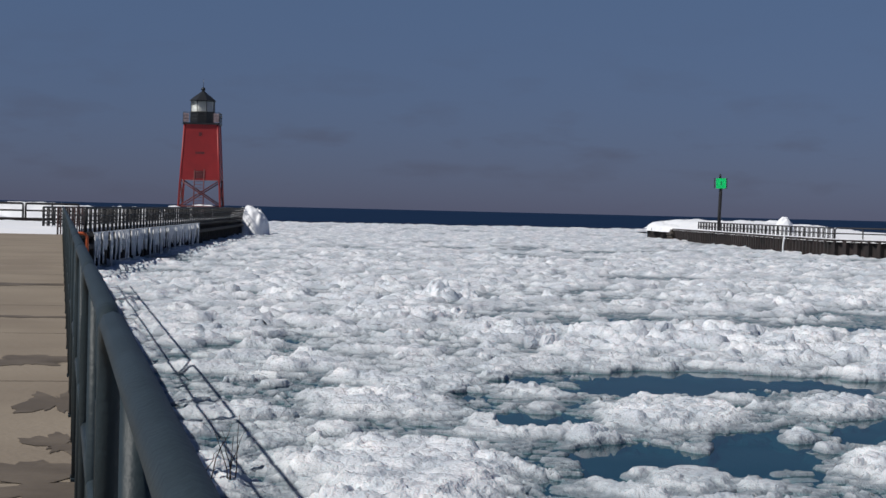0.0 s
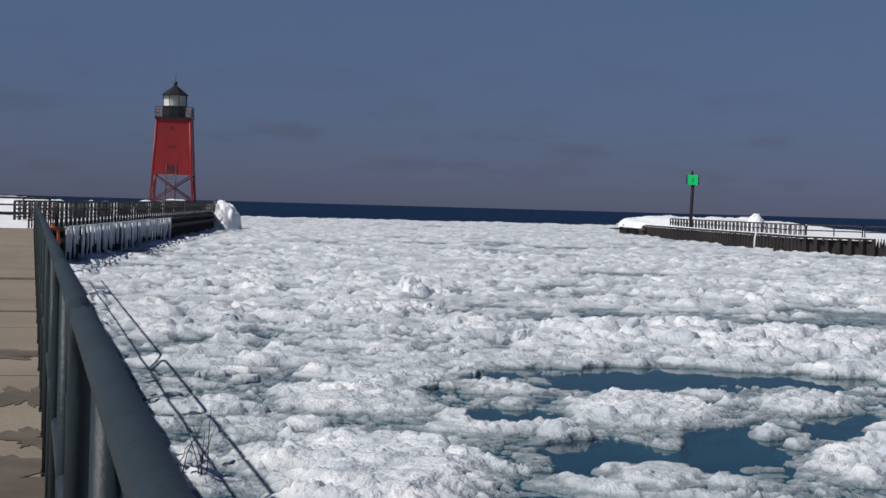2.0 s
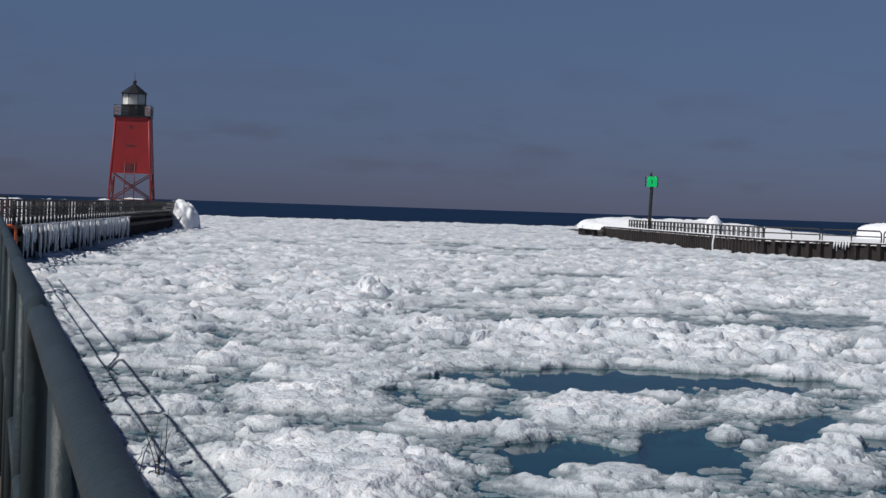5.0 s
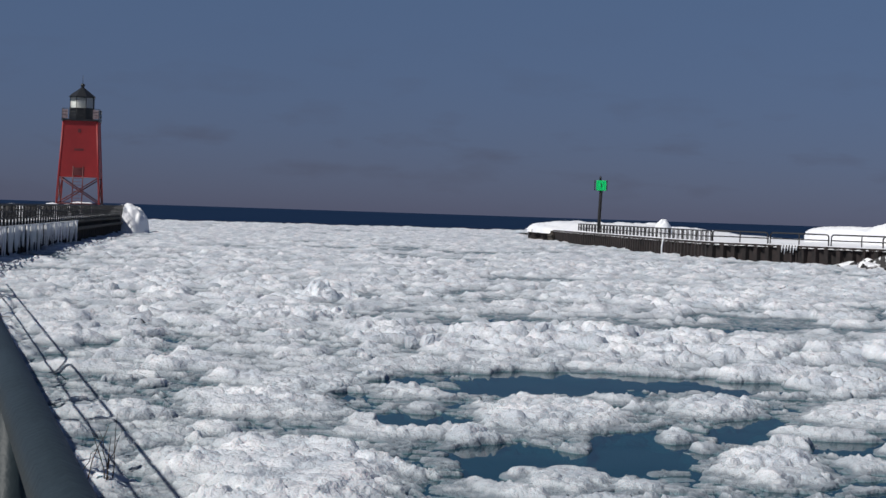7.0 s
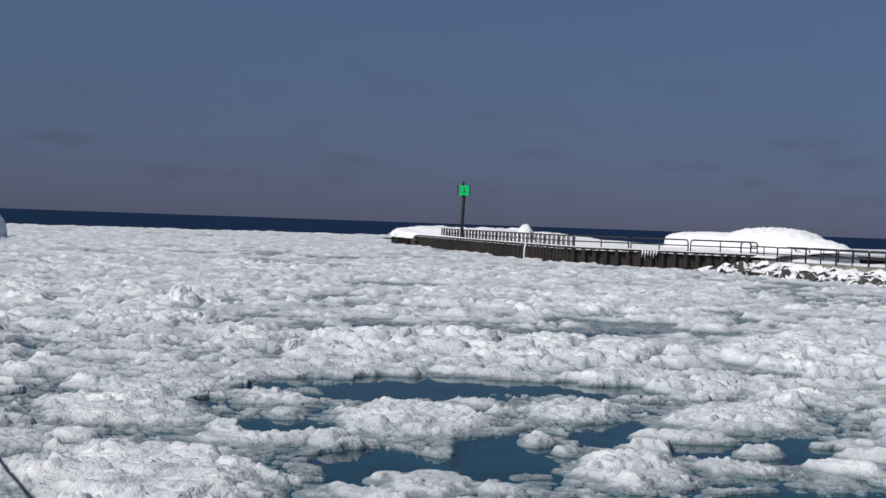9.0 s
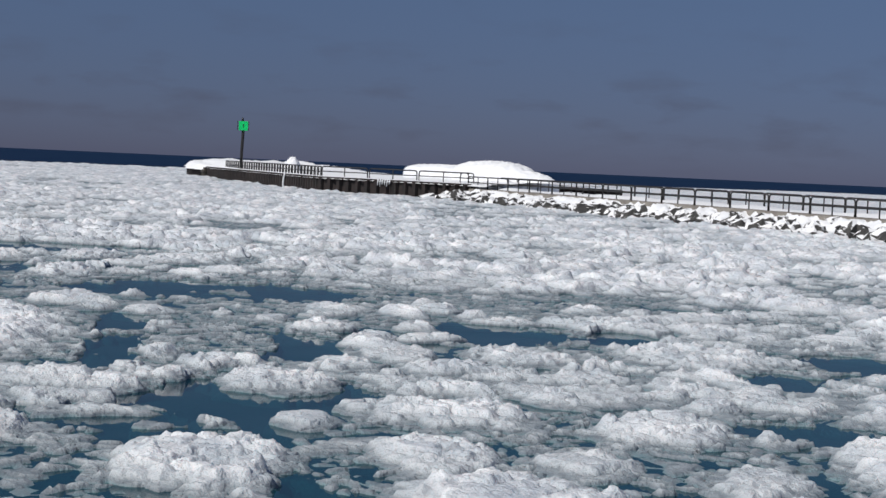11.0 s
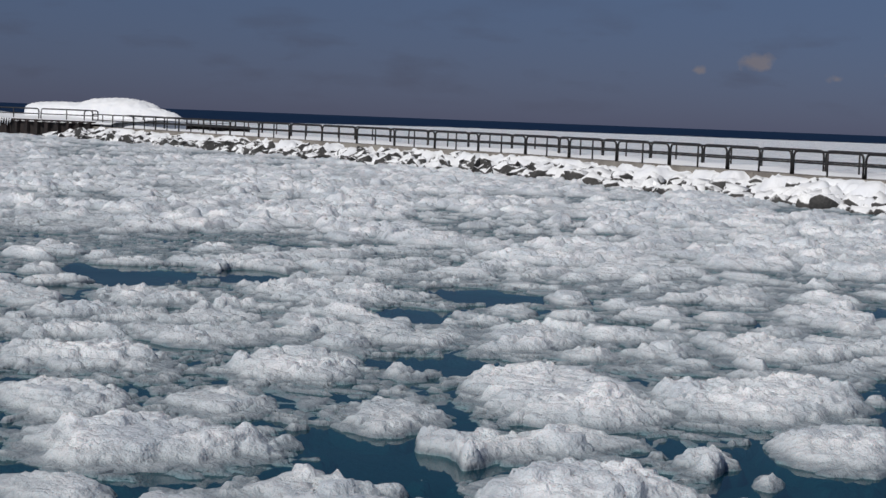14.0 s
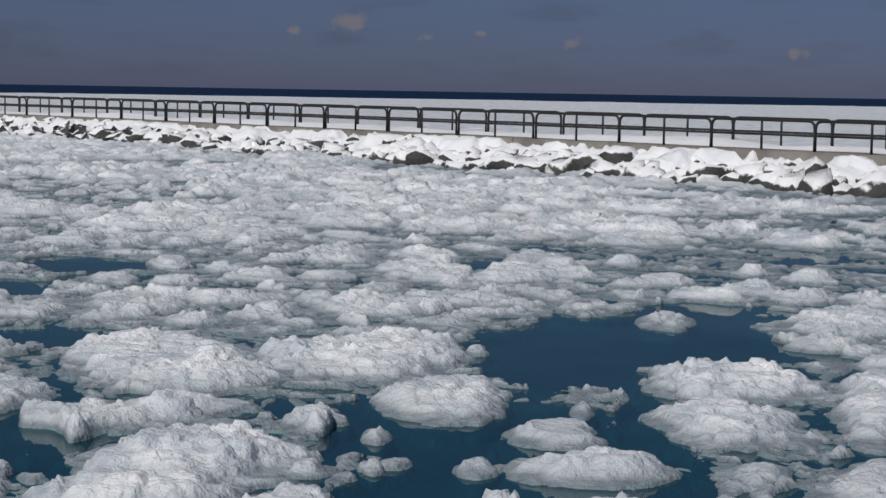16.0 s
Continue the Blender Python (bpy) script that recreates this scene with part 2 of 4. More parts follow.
# ---- building blocks ----
def thing(name, at=(0, 0, 0), heading=0.0, **tags):
    ob = new(name)
    ob.matrix_world = pose(*at, 0, 0, -heading)
    ob.empty_display_size = 0.3
    return tagged(ob, **tags)


def mesh(name, verts, faces, mat, smooth=False):
    me = bpy.data.meshes.new(name)
    me.from_pydata([tuple(v) for v in verts], [], [tuple(f) for f in faces])
    me.materials.append(mat)
    if smooth:
        me.polygons.foreach_set("use_smooth", [True] * len(me.polygons))
    me.update()
    return me


def part(name, data, parent=None, label="", **tags):
    ob = new(name, data)
    ob.parent = parent
    return tagged(ob, label, **tags)


def join(*pieces):
    verts, faces = [], []
    for v, f in pieces:
        k = len(verts)
        verts += list(v)
        faces += [tuple(i + k for i in q) for q in f]
    return verts, faces


def box(x0, y0, z0, x1, y1, z1, c=0.0):
    """A box with its upright and level edges cut by c."""
    if c <= 0:
        v = [(x, y, z) for z in (z0, z1) for x, y in ((x0, y0), (x1, y0), (x1, y1), (x0, y1))]
        return v, [(3, 2, 1, 0), (4, 5, 6, 7), (0, 1, 5, 4), (1, 2, 6, 5), (2, 3, 7, 6), (3, 0, 4, 7)]
    bm = bmesh.new()
    v, f = box(x0, y0, z0, x1, y1, z1)
    vs = [bm.verts.new(q) for q in v]
    for q in f:
        bm.faces.new([vs[i] for i in q])
    bmesh.ops.bevel(bm, geom=list(bm.edges), offset=c, segments=2, affect="EDGES")
    bm.verts.index_update()
    out = [tuple(q.co) for q in bm.verts], [tuple(q.index for q in w.verts) for w in bm.faces]
    bm.free()
    return out


def tube(path, r, sides=8, caps=True):
    """A pipe along a path of points."""
    path = [Vector(q) for q in path]
    verts, faces = [], []
    up = Vector((0.013, 0.021, 1)) if abs((path[-1] - path[0]).normalized().z) < 0.9 else Vector((1, 0.02, 0.01))
    for i, q in enumerate(path):
        d = (path[min(i + 1, len(path) - 1)] - path[max(i - 1, 0)]).normalized()
        s = d.cross(up)
        if s.length < 1e-3:
            s = d.cross(Vector((1, 0.1, 0)))
        s.normalize()
        t = s.cross(d)
        rr = r[i] if isinstance(r, (list, tuple)) else r
        verts += [q + s * rr * math.cos(6.28318 * k / sides) + t * rr * math.sin(6.28318 * k / sides) for k in range(sides)]
    for i in range(len(path) - 1):
        for k in range(sides):
            a0, b0 = i * sides + k, i * sides + (k + 1) % sides
            faces.append((a0, a0 + sides, b0 + sides, b0))
    if caps:
        faces.append(tuple(range(sides)))
        faces.append(tuple(reversed(range(len(verts) - sides, len(verts)))))
    return verts, faces


def bent(points, r, steps=4):
    """The points of a path with its corners rounded by r."""
    pts = [Vector(q) for q in points]
    out = [pts[0]]
    for a0, b0, c0 in zip(pts, pts[1:], pts[2:]):
        u, w = (a0 - b0).normalized(), (c0 - b0).normalized()
        for i in range(steps + 1):
            k = i / steps
            out.append((b0 + u * r) * (1 - k) ** 2 + 2 * k * (1 - k) * b0 + (b0 + w * r) * k ** 2)
    return out + [pts[-1]]


def lathe(profile, sides=16, turn=0.0):
    """A turned solid: (radius, height) from foot to top."""
    verts, faces = [], []
    for r, z in profile:
        verts += [(r * math.cos(6.28318 * (k + turn) / sides), r * math.sin(6.28318 * (k + turn) / sides), z) for k in range(sides)]
    for i in range(len(profile) - 1):
        for k in range(sides):
            a0, b0 = i * sides + k, i * sides + (k + 1) % sides
            faces.append((a0, b0, b0 + sides, a0 + sides))
    faces.append(tuple(reversed(range(sides))))
    faces.append(tuple(range(len(verts) - sides, len(verts))))
    return verts, faces


# ---- noise on whole fields ----
def hashed(ix, iy, k):
    h = (ix.astype(np.int64) * 374761393 + iy.astype(np.int64) * 668265263 + k * 974634777) & 0xFFFFFFFF
    h = ((h ^ (h >> 13)) * 1274126177) & 0xFFFFFFFF
    return ((h ^ (h >> 16)) & 0xFFFF) / 65535.0


def soft_noise(x, y, k=0):
    ix, iy = np.floor(x), np.floor(y)
    fx, fy = x - ix, y - iy
    fx, fy = fx * fx * (3 - 2 * fx), fy * fy * (3 - 2 * fy)
    a0, b0 = hashed(ix, iy, k), hashed(ix + 1, iy, k)
    c0, d0 = hashed(ix, iy + 1, k), hashed(ix + 1, iy + 1, k)
    return (a0 * (1 - fx) + b0 * fx) * (1 - fy) + (c0 * (1 - fx) + d0 * fx) * fy


def layered(x, y, octaves, k=0, puffed=False):
    out, amp, total = np.zeros_like(x), 1.0, 0.0
    for i in range(octaves):
        v = soft_noise(x * 2 ** i + 17.3 * i, y * 2 ** i - 9.1 * i, k + i)
        out += amp * (1 - np.abs(2 * v - 1) if puffed else v)
        total += amp
        amp *= 0.5
    return out / total


def cells(x, y, k=0):
    """Distance to the nearest and second nearest seed, and a number for the cell."""
    ix, iy = np.floor(x), np.floor(y)
    f1, f2, who = np.full_like(x, 9.0), np.full_like(x, 9.0), np.zeros_like(x)
    for dx in (-1, 0, 1):
        for dy in (-1, 0, 1):
            cx, cy = ix + dx, iy + dy
            d = np.hypot(cx + hashed(cx, cy, k) - x, cy + hashed(cx, cy, k + 1) - y)
            near = d < f1
            f2 = np.where(near, f1, np.minimum(f2, d))
            who = np.where(near, hashed(cx, cy, k + 2), who)
            f1 = np.where(near, d, f1)
    return f1, f2, who


def step_up(v, lo, hi):
    t = np.clip((v - lo) / (hi - lo), 0, 1)
    return t * t * (3 - 2 * t)


def sheet(name, xs, ys, height, mat, keep=None):
    """A field of ground: height(x, y) over the grid of xs and ys, without the faces that keep() refuses."""
    gx, gy = np.meshgrid(xs, ys)
    z = height(gx, gy)
    w, h = len(xs), len(ys)
    idx = np.arange(w * h).reshape(h, w)
    quads = np.stack([idx[:-1, :-1], idx[:-1, 1:], idx[1:, 1:], idx[1:, :-1]], -1).reshape(-1, 4)
    if keep is not None:
        quads = quads[keep(gx, gy, z).reshape(-1)[quads].any(1)]
    used = np.unique(quads)
    back = np.zeros(w * h, dtype=np.int32)
    back[used] = np.arange(len(used))
    co = np.stack([gx, gy, z], -1).reshape(-1, 3)[used]
    me = bpy.data.meshes.new(name)
    me.vertices.add(len(co))
    me.vertices.foreach_set("co", co.ravel())
    me.loops.add(quads.size)
    me.loops.foreach_set("vertex_index", back[quads].ravel().astype(np.int32))
    me.polygons.add(len(quads))
    me.polygons.foreach_set("loop_start", np.arange(0, quads.size, 4, dtype=np.int32))
    me.polygons.foreach_set("use_smooth", np.ones(len(quads), dtype=bool))
    me.materials.append(mat)
    me.update(calc_edges=True)
    return new(name, me)


# ---- the lake ----
lake = part("water", mesh("water", [(-24000, -1500, 0), (24000, -1500, 0), (24000, 24000, 0), (-24000, 24000, 0)], [(0, 1, 2, 3)], WATER),
            None, "dark blue open lake water reaching the horizon", category="water", kind="structure")
bed = part("lake_bed", mesh("lake_bed", [(-24000, -1500, -4), (24000, -1500, -4), (24000, 23900, -4), (-24000, 23900, -4)], [(0, 1, 2, 3)], TIMBER),
           None, "dark lake bed under the water", category="ground", kind="structure")

# open leads between the floes: x, y, half length, half width, heading of the long side
LEADS = [
    (13.0, 34.0, 3.53, 1.74, 111),
    (7.3, 28.0, 0.59, 0.95, 105),
    (9.7, 25.0, 0.73, 1.07, 111),
    (10.3, 33.0, 2.51, 1.58, 107),
    (7.0, 27.4, 0.60, 1.51, 104),
    (7.5, 23.1, 0.90, 1.89, 108),
    (9.0, 22.9, 0.71, 1.54, 111),
    (12.0, 25.9, 0.65, 1.41, 115),
    (13.8, 24.2, 1.39, 2.07, 120),
    (13.2, 16.9, 3.27, 2.45, 108),
    (14.8, 7.1, 1.14, 2.08, 116),
    (17.2, 6.3, 0.66, 1.78, 120),
]
LEADS_2 = [
    (7.9, 6.8, 0.46, 4.64, 106),
    (10.5, 4.8, 0.67, 1.75, 110),
    (7.7, -0.9, 1.48, 2.17, 109),
    (5.6, -8.1, 0.76, 1.63, 110),
    (9.3, -9.2, 0.65, 1.64, 123),
    (13.4, -4.7, 0.85, 0.76, 126),
    (19.4, 2.5, 0.91, 1.12, 127),
    (11.8, -12.3, 0.74, 2.84, 137),
    (17.8, -10.0, 2.04, 3.41, 144),
    (12.7, -13.1, 0.65, 2.88, 142),
    (20.9, -9.0, 1.05, 2.08, 146),
    (12.0, -14.7, 0.35, 1.26, 145),
    (9.5, -9.9, 0.36, 0.64, 125),
    (19.1, 1.7, 0.70, 0.96, 127),
    (16.2, -0.4, 0.38, 0.79, 125),
    (14.0, -13.1, 0.36, 2.02, 144),
    (9.0, -9.7, 0.41, 1.28, 124),
    (16.2, 0.3, 0.60, 1.01, 124),
]

# single floes: x, y, half width, half depth, height, heading
FLOES = [
    (4.01, 21.47, 1.83, 4.01, 0.30, 11),
    (9.42, 28.04, 1.52, 2.99, 0.16, 19),
    (12.93, 29.51, 1.14, 2.10, 0.16, 24),
    (10.47, 22.08, 0.90, 2.23, 0.18, 25),
    (15.43, 28.30, 1.61, 2.94, 0.18, 29),
    (7.49, 21.25, 0.66, 1.23, 0.14, 19),
    (5.20, 29.57, 1.65, 2.93, 0.16, 10),
    (5.81, 7.67, 1.77, 5.06, 0.24, 12),
    (9.96, 53.96, 2.50, 2.75, 0.30, 10),
    (5.68, -5.48, 1.07, 2.03, 0.24, 17),
    (8.59, 0.68, 0.92, 1.32, 0.14, 19),
    (7.62, -3.09, 0.40, 0.63, 0.12, 20),
    (9.68, -2.73, 1.27, 1.35, 0.18, 25),
    (11.49, -4.41, 0.97, 1.75, 0.18, 31),
    (8.04, -5.62, 0.81, 1.38, 0.16, 24),
]
FLOES_2 = [
    (9.36, -6.48, 0.70, 1.17, 0.16, 29),
    (7.60, -8.33, 1.32, 1.49, 0.18, 27),
    (13.22, -7.09, 1.08, 2.21, 0.20, 39),
    (10.59, -7.79, 0.62, 1.10, 0.16, 34),
    (16.63, 3.06, 1.67, 2.27, 0.16, 32),
    (13.41, 3.27, 1.16, 1.67, 0.14, 27),
    (4.62, -8.51, 0.57, 0.50, 0.12, 17),
    (13.39, -11.10, 0.68, 1.16, 0.20, 48),
    (14.09, -12.26, 0.15, 0.56, 0.10, 52),
    (12.86, -12.88, 0.50, 0.69, 0.14, 51),
    (11.94, -14.11, 0.83, 0.70, 0.16, 53),
    (16.37, -12.41, 1.03, 1.22, 0.16, 57),
    (14.35, -13.74, 0.85, 1.16, 0.18, 57),
    (16.40, -14.09, 0.46, 2.28, 0.18, 61),
]
FLOES_3 = [
    (7.74, 29.21, 0.46, 0.85, 0.12, 15),
    (8.59, 27.61, 0.44, 1.09, 0.12, 17),
    (8.19, 20.74, 0.46, 0.69, 0.12, 22),
    (10.58, 25.44, 0.46, 0.90, 0.12, 23),
    (10.49, 21.46, 0.54, 0.85, 0.12, 26),
    (6.99, 21.72, 0.35, 0.48, 0.12, 18),
    (13.30, 23.70, 0.41, 0.68, 0.12, 29),
    (12.96, -16.03, 0.58, 1.12, 0.18, 62),
    (11.24, -13.41, 0.21, 0.32, 0.08, 49),
    (11.71, -11.86, 0.17, 0.41, 0.10, 46),
    (14.96, -8.46, 1.44, 1.81, 0.20, 45),
    (12.72, -8.21, 0.89, 1.29, 0.20, 40),
    (21.93, -10.52, 1.06, 2.01, 0.16, 60),
    (10.71, -12.81, 0.13, 0.28, 0.08, 46),
    (12.69, -15.09, 0.36, 0.67, 0.14, 58),
    (20.33, -8.81, 0.43, 0.93, 0.08, 55),
    (9.89, -11.57, 1.08, 1.13, 0.24, 40),
    (8.55, -12.36, 0.83, 0.67, 0.18, 38),
]


def rubble(x, y, size, k):
    """Broken blocks of about that size: tilted tops with crevices between them."""
    px, py = x / size, y / size
    ix, iy = np.floor(px), np.floor(py)
    f1, f2, top = np.full_like(px, 9.0), np.full_like(px, 9.0), np.zeros_like(px)
    for dx in (-1, 0, 1):
        for dy in (-1, 0, 1):
            cx, cy = ix + dx, iy + dy
            ux, uy = px - cx - hashed(cx, cy, k), py - cy - hashed(cx, cy, k + 1)
            d = np.hypot(ux, uy)
            near = d < f1
            f2 = np.where(near, f1, np.minimum(f2, d))
            lie = 0.2 + 0.8 * hashed(cx, cy, k + 2) + 0.9 * (hashed(cx, cy, k + 3) - 0.5) * ux + 0.9 * (hashed(cx, cy, k + 4) - 0.5) * uy
            top = np.where(near, lie, top)
            f1 = np.where(near, d, f1)
    return np.clip(top, 0, 1.4) * step_up(f2 - f1, 0.0, 0.22)


def crust(x, y, body):
    """Rubble frozen on a floe; body: 1 on a floe, 0 in the slush."""
    wx = x + 0.16 * (layered(x * 2.3, y * 2.3, 3, 21) - 0.5) * 2
    wy = y + 0.16 * (layered(x * 2.3 + 13, y * 2.3, 3, 22) - 0.5) * 2
    heap = layered(x * 0.6, y * 0.6, 2, 26)
    torn = layered(x * 2.8, y * 2.8, 5, 27, True)
    return (0.075 * rubble(wx, wy, 0.46, 23) * (0.1 + 1.6 * heap) + 0.04 * rubble(wx, wy, 0.2, 33) + 0.10 * (torn - 0.6)) * (0.25 + 0.75 * body)


def brash(x, y):
    """Height of the broken ice over the water."""
    wx = x + 0.9 * (layered(x * 0.7, y * 0.7, 3, 40) - 0.5) * 2
    wy = y + 0.9 * (layered(x * 0.7 + 31, y * 0.7 + 7, 3, 50) - 0.5) * 2
    f1, f2, who = cells(wx / 2.1, wy / 2.1, 3)
    g1, g2, kid = cells(wx / 0.8, wy / 0.8, 13)
    big = layered(x * 0.15, y * 0.15, 3, 60)
    far = np.maximum(step_up(y - 0.25 * x, 20, 55), step_up(x + 0.4 * y, 23, 34))
    pack = 0.36 * who + 1.8 * (big - 0.5) + 0.11 + 0.17 * far
    thin = 1 - step_up(np.hypot((x - 4.5) / 7.5, (y - 28) / 9), 0.35, 1.0)
    pack = pack - 0.28 * thin
    there = step_up(pack, 0.26, 0.34)
    floe = step_up(f2 - f1, 0.03, 0.12) * there
    core = step_up(f2 - f1, 0.08, 0.36) * there
    bits = step_up(g2 - g1, 0.04, 0.25) * step_up(kid + 1.3 * (big - 0.5) + 0.08 * far - 0.12 * thin, 0.50, 0.58)
    body = np.maximum(core, 0.6 * bits)
    z = -0.16 + 0.115 * far + np.maximum(floe, bits) * (0.15 - 0.05 * far) + body * (0.02 + 0.10 * who * core) + crust(x, y, body)
    z = z + far * (0.2 * rubble(wx, wy, 0.8, 95) * (0.15 + 0.85 * body) * step_up(layered(x * 0.35, y * 0.35, 3, 97), 0.3, 0.6) - 0.045)
    open_water = np.zeros_like(x)
    ragged = 0.9 * (layered(x * 1.1, y * 1.1, 4, 70) - 0.5)
    for cx, cy, a0, b0, heading in LEADS + LEADS_2:
        s, c = math.sin(radians(heading)), math.cos(radians(heading))
        u, v = (x - cx) * s + (y - cy) * c, (x - cx) * c - (y - cy) * s
        open_water = np.maximum(open_water, 1 - step_up(np.hypot(u / (1.1 * a0), v / (1.1 * b0)) + ragged, 0.84, 1.05))
    ring = np.zeros_like(x)
    for cx, cy, rx, ry, h, heading in FLOES + FLOES_2 + FLOES_3:
        s, c = math.sin(radians(heading)), math.cos(radians(heading))
        u, v = (x - cx) * c - (y - cy) * s, (x - cx) * s + (y - cy) * c
        ring = np.maximum(ring, 1 - step_up(np.hypot(u / (rx + 0.2), v / (ry + 0.35)) + 0.5 * ragged, 0.85, 1.1))
    z = z + 0.011 * np.sin(z * 2 * math.pi / 0.075) - np.maximum(open_water * 0.55, ring * 0.17)
    # grey slush and crumbs of ice that fill the gaps
    crumbs = np.clip(rubble(wx, wy, 0.24, 101), 0, 1)
    thick = step_up(layered(x * 0.55, y * 0.55, 3, 110) + 0.18 * (1 - open_water) - 0.22 * open_water, 0.44, 0.56)
    return np.maximum(z, -0.13 + thick * (0.105 + 0.085 * crumbs ** 1.5))


def spread(a0, b0, step):
    return np.linspace(a0, b0, int((b0 - a0) / step) + 1)


def ice_edge(x, y, z):
    rim = 335 + 0.25 * x + 30 * (layered(x * 0.02, y * 0.02, 3, 80) - 0.5)
    return (z > -3) & (y < rim)


PATCHES = ((-0.04, 50, -50, -20.5, 0.25, 0.25), (-0.04, 4, -20, 18, 0.10, 0.10), (4, 25, -20, 9, 0.043, 0.048), (4, 25, 9, 18, 0.07, 0.085), (25, 46, -20, 18, 0.09, 0.09), (46, 66, -20, 48, 0.15, 0.16),
           (-0.04, 19, 18, 34, 0.042, 0.065), (19, 46, 18, 34, 0.09, 0.10), (-0.04, 46, 34, 48, 0.075, 0.11), (-0.04, 80, 48, 80, 0.13, 0.2), (-0.04, 80, 80, 125, 0.2, 0.28),
           (-10, 125, 125, 200, 0.4, 0.5), (-10, 125, 200, 430, 0.7, 0.8))
for x0, x1, y0, y1, across, deep in PATCHES:
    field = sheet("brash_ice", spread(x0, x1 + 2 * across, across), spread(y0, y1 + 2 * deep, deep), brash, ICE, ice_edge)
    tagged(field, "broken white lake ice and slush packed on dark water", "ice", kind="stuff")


def outer_ice(x, y):
    return 0.25 * layered(x * 0.12, y * 0.12, 4, 90, True) + 0.35 * layered(x * 0.02, y * 0.02, 3, 91) - 0.04


def outer_edge(x, y, z):
    line = np.interp(y, (-60, -14, 20, 60, 100, 129, 600), (41.8, 51.0, 57.8, 65.3, 68.6, 71.0, 130)) + 3.8
    return (x > line) & (0.74 * x + 0.67 * y < 540 + 70 * (layered(x * 0.006, y * 0.006, 3, 92) - 0.5)) & (y < 260 + 0.5 * x)


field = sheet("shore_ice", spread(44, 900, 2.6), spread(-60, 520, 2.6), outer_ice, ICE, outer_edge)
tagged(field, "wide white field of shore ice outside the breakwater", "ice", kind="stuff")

# ---- the near pier: concrete deck, kerb and wall ----
DECK = 1.91
pier = thing("pier", kind="structure", label="wide concrete pier with damp patches along its edge", category="pier")
part("wall", mesh("wall", *box(-9.0, -45, -3.5, 0.20, 72, DECK - 0.16), OLD_CONCRETE), pier)
SLABS = [(-9.0, -4.6), (-4.59, 0.24)]
for i in range(24):
    for x0, x1 in SLABS:
        y0 = -45 + 4.88 * i
        part("slab", mesh("slab", *box(x0, y0, DECK - 0.16, x1, y0 + 4.865, DECK, 0.012), CONCRETE), pier)


def damp(name, x, y, rx, ry, seed):
    """A thin patch of meltwater on the deck."""
    rng = random.Random(seed)
    ks = [1 + 0.45 * math.sin(2 * a0 + seed) + 0.3 * math.sin(5 * a0 + 2.1 * seed) + rng.uniform(-0.22, 0.22) for a0 in (6.28318 * i / 60 for i in range(60))]
    ring = [(x + rx * k * math.cos(6.28318 * i / 60), y + ry * k * math.sin(6.28318 * i / 60), DECK + 0.004) for i, k in enumerate(ks)]
    return part(name, mesh(name, ring + [(x, y, DECK + 0.005)], [(i, (i + 1) % 60, 60) for i in range(60)], DAMP), None,
                "dark damp patch of meltwater on the concrete deck", category="puddle")


DAMP = material("damp_concrete", (0.11, 0.088, 0.064), rough=0.6, vary=0.15, scale=2.5, bump=0.15, fine=25.0, second=(0.15, 0.122, 0.09))
for i, (x, y, rx, ry) in enumerate(((-0.28, 15.2, 0.6, 0.45), (0.02, 12.2, 0.2, 0.7), (-0.30, 21.0, 0.7, 0.22), (0.04, 10.0, 0.15, 0.4),
                                    (-0.06, 8.6, 0.28, 0.6), (-0.9, 29.0, 1.3, 0.4), (-0.12, 7.5, 0.3, 0.4))):
    damp("puddle", x, y, rx, ry, i)


RUSTY = material("rusty_paint", (0.10, 0.045, 0.04), rough=0.7, vary=0.3, scale=3.0, bump=0.2, fine=30.0, second=(0.05, 0.04, 0.04))


# ---- pipe railings ----
def rail_panel(name, length, height, r, mat, posts=1, mids=(0.52,), pickets=0, bend=0.16, **tags):
    """One welded pipe panel along +y, its foot at z = 0."""
    root = thing(name, **tags)
    frame_path = bent([(0, 0, 0), (0, 0, height), (0, length, height), (0, length, 0)], bend)
    part("pipe_frame", mesh("pipe_frame", *tube(frame_path, r), mat, True), root)
    for m in mids:
        part("mid_rail", mesh("mid_rail", *tube([(0, 0, height * m), (0, length, height * m)], r * 0.8), mat, True), root)
    for i in range(posts):
        y = length * (i + 1) / (posts + 1)
        part("post", mesh("post", *tube([(0, y, 0), (0, y, height)], r * 0.85), mat, True), root)
    for i in range(pickets):
        y = length * (i + 0.5) / pickets
        part("picket", mesh("picket", *tube([(0, y, 0.04), (0, y, height)], r * 0.6, 6), mat, True), root)
    return root


def along(root, x0, y0, x1, y1, z, pitch, first=0):
    """Copies of a panel end to end from one point to another; the root itself takes the first place."""
    d = math.hypot(x1 - x0, y1 - y0)
    heading = math.degrees(math.atan2(x1 - x0, y1 - y0))
    for i in range(int(d / pitch + 0.01)):
        k = i * pitch / d
        m = pose(x0 + (x1 - x0) * k, y0 + (y1 - y0) * k, z, 0, 0, -heading)
        if i == 0 and not first:
            root.matrix_world = m
        else:
            copy_thing(root, m)


RAIL_X = 0.095
near_rail = rail_panel("guard_rail", 2.54, 1.07, 0.0245, RAIL_PAINT, label="slate-green painted steel pipe railing along the pier edge",
                       category="railing", group="near pier railing")
along(near_rail, RAIL_X, -25.0, RAIL_X, 71.0, DECK, 2.6)
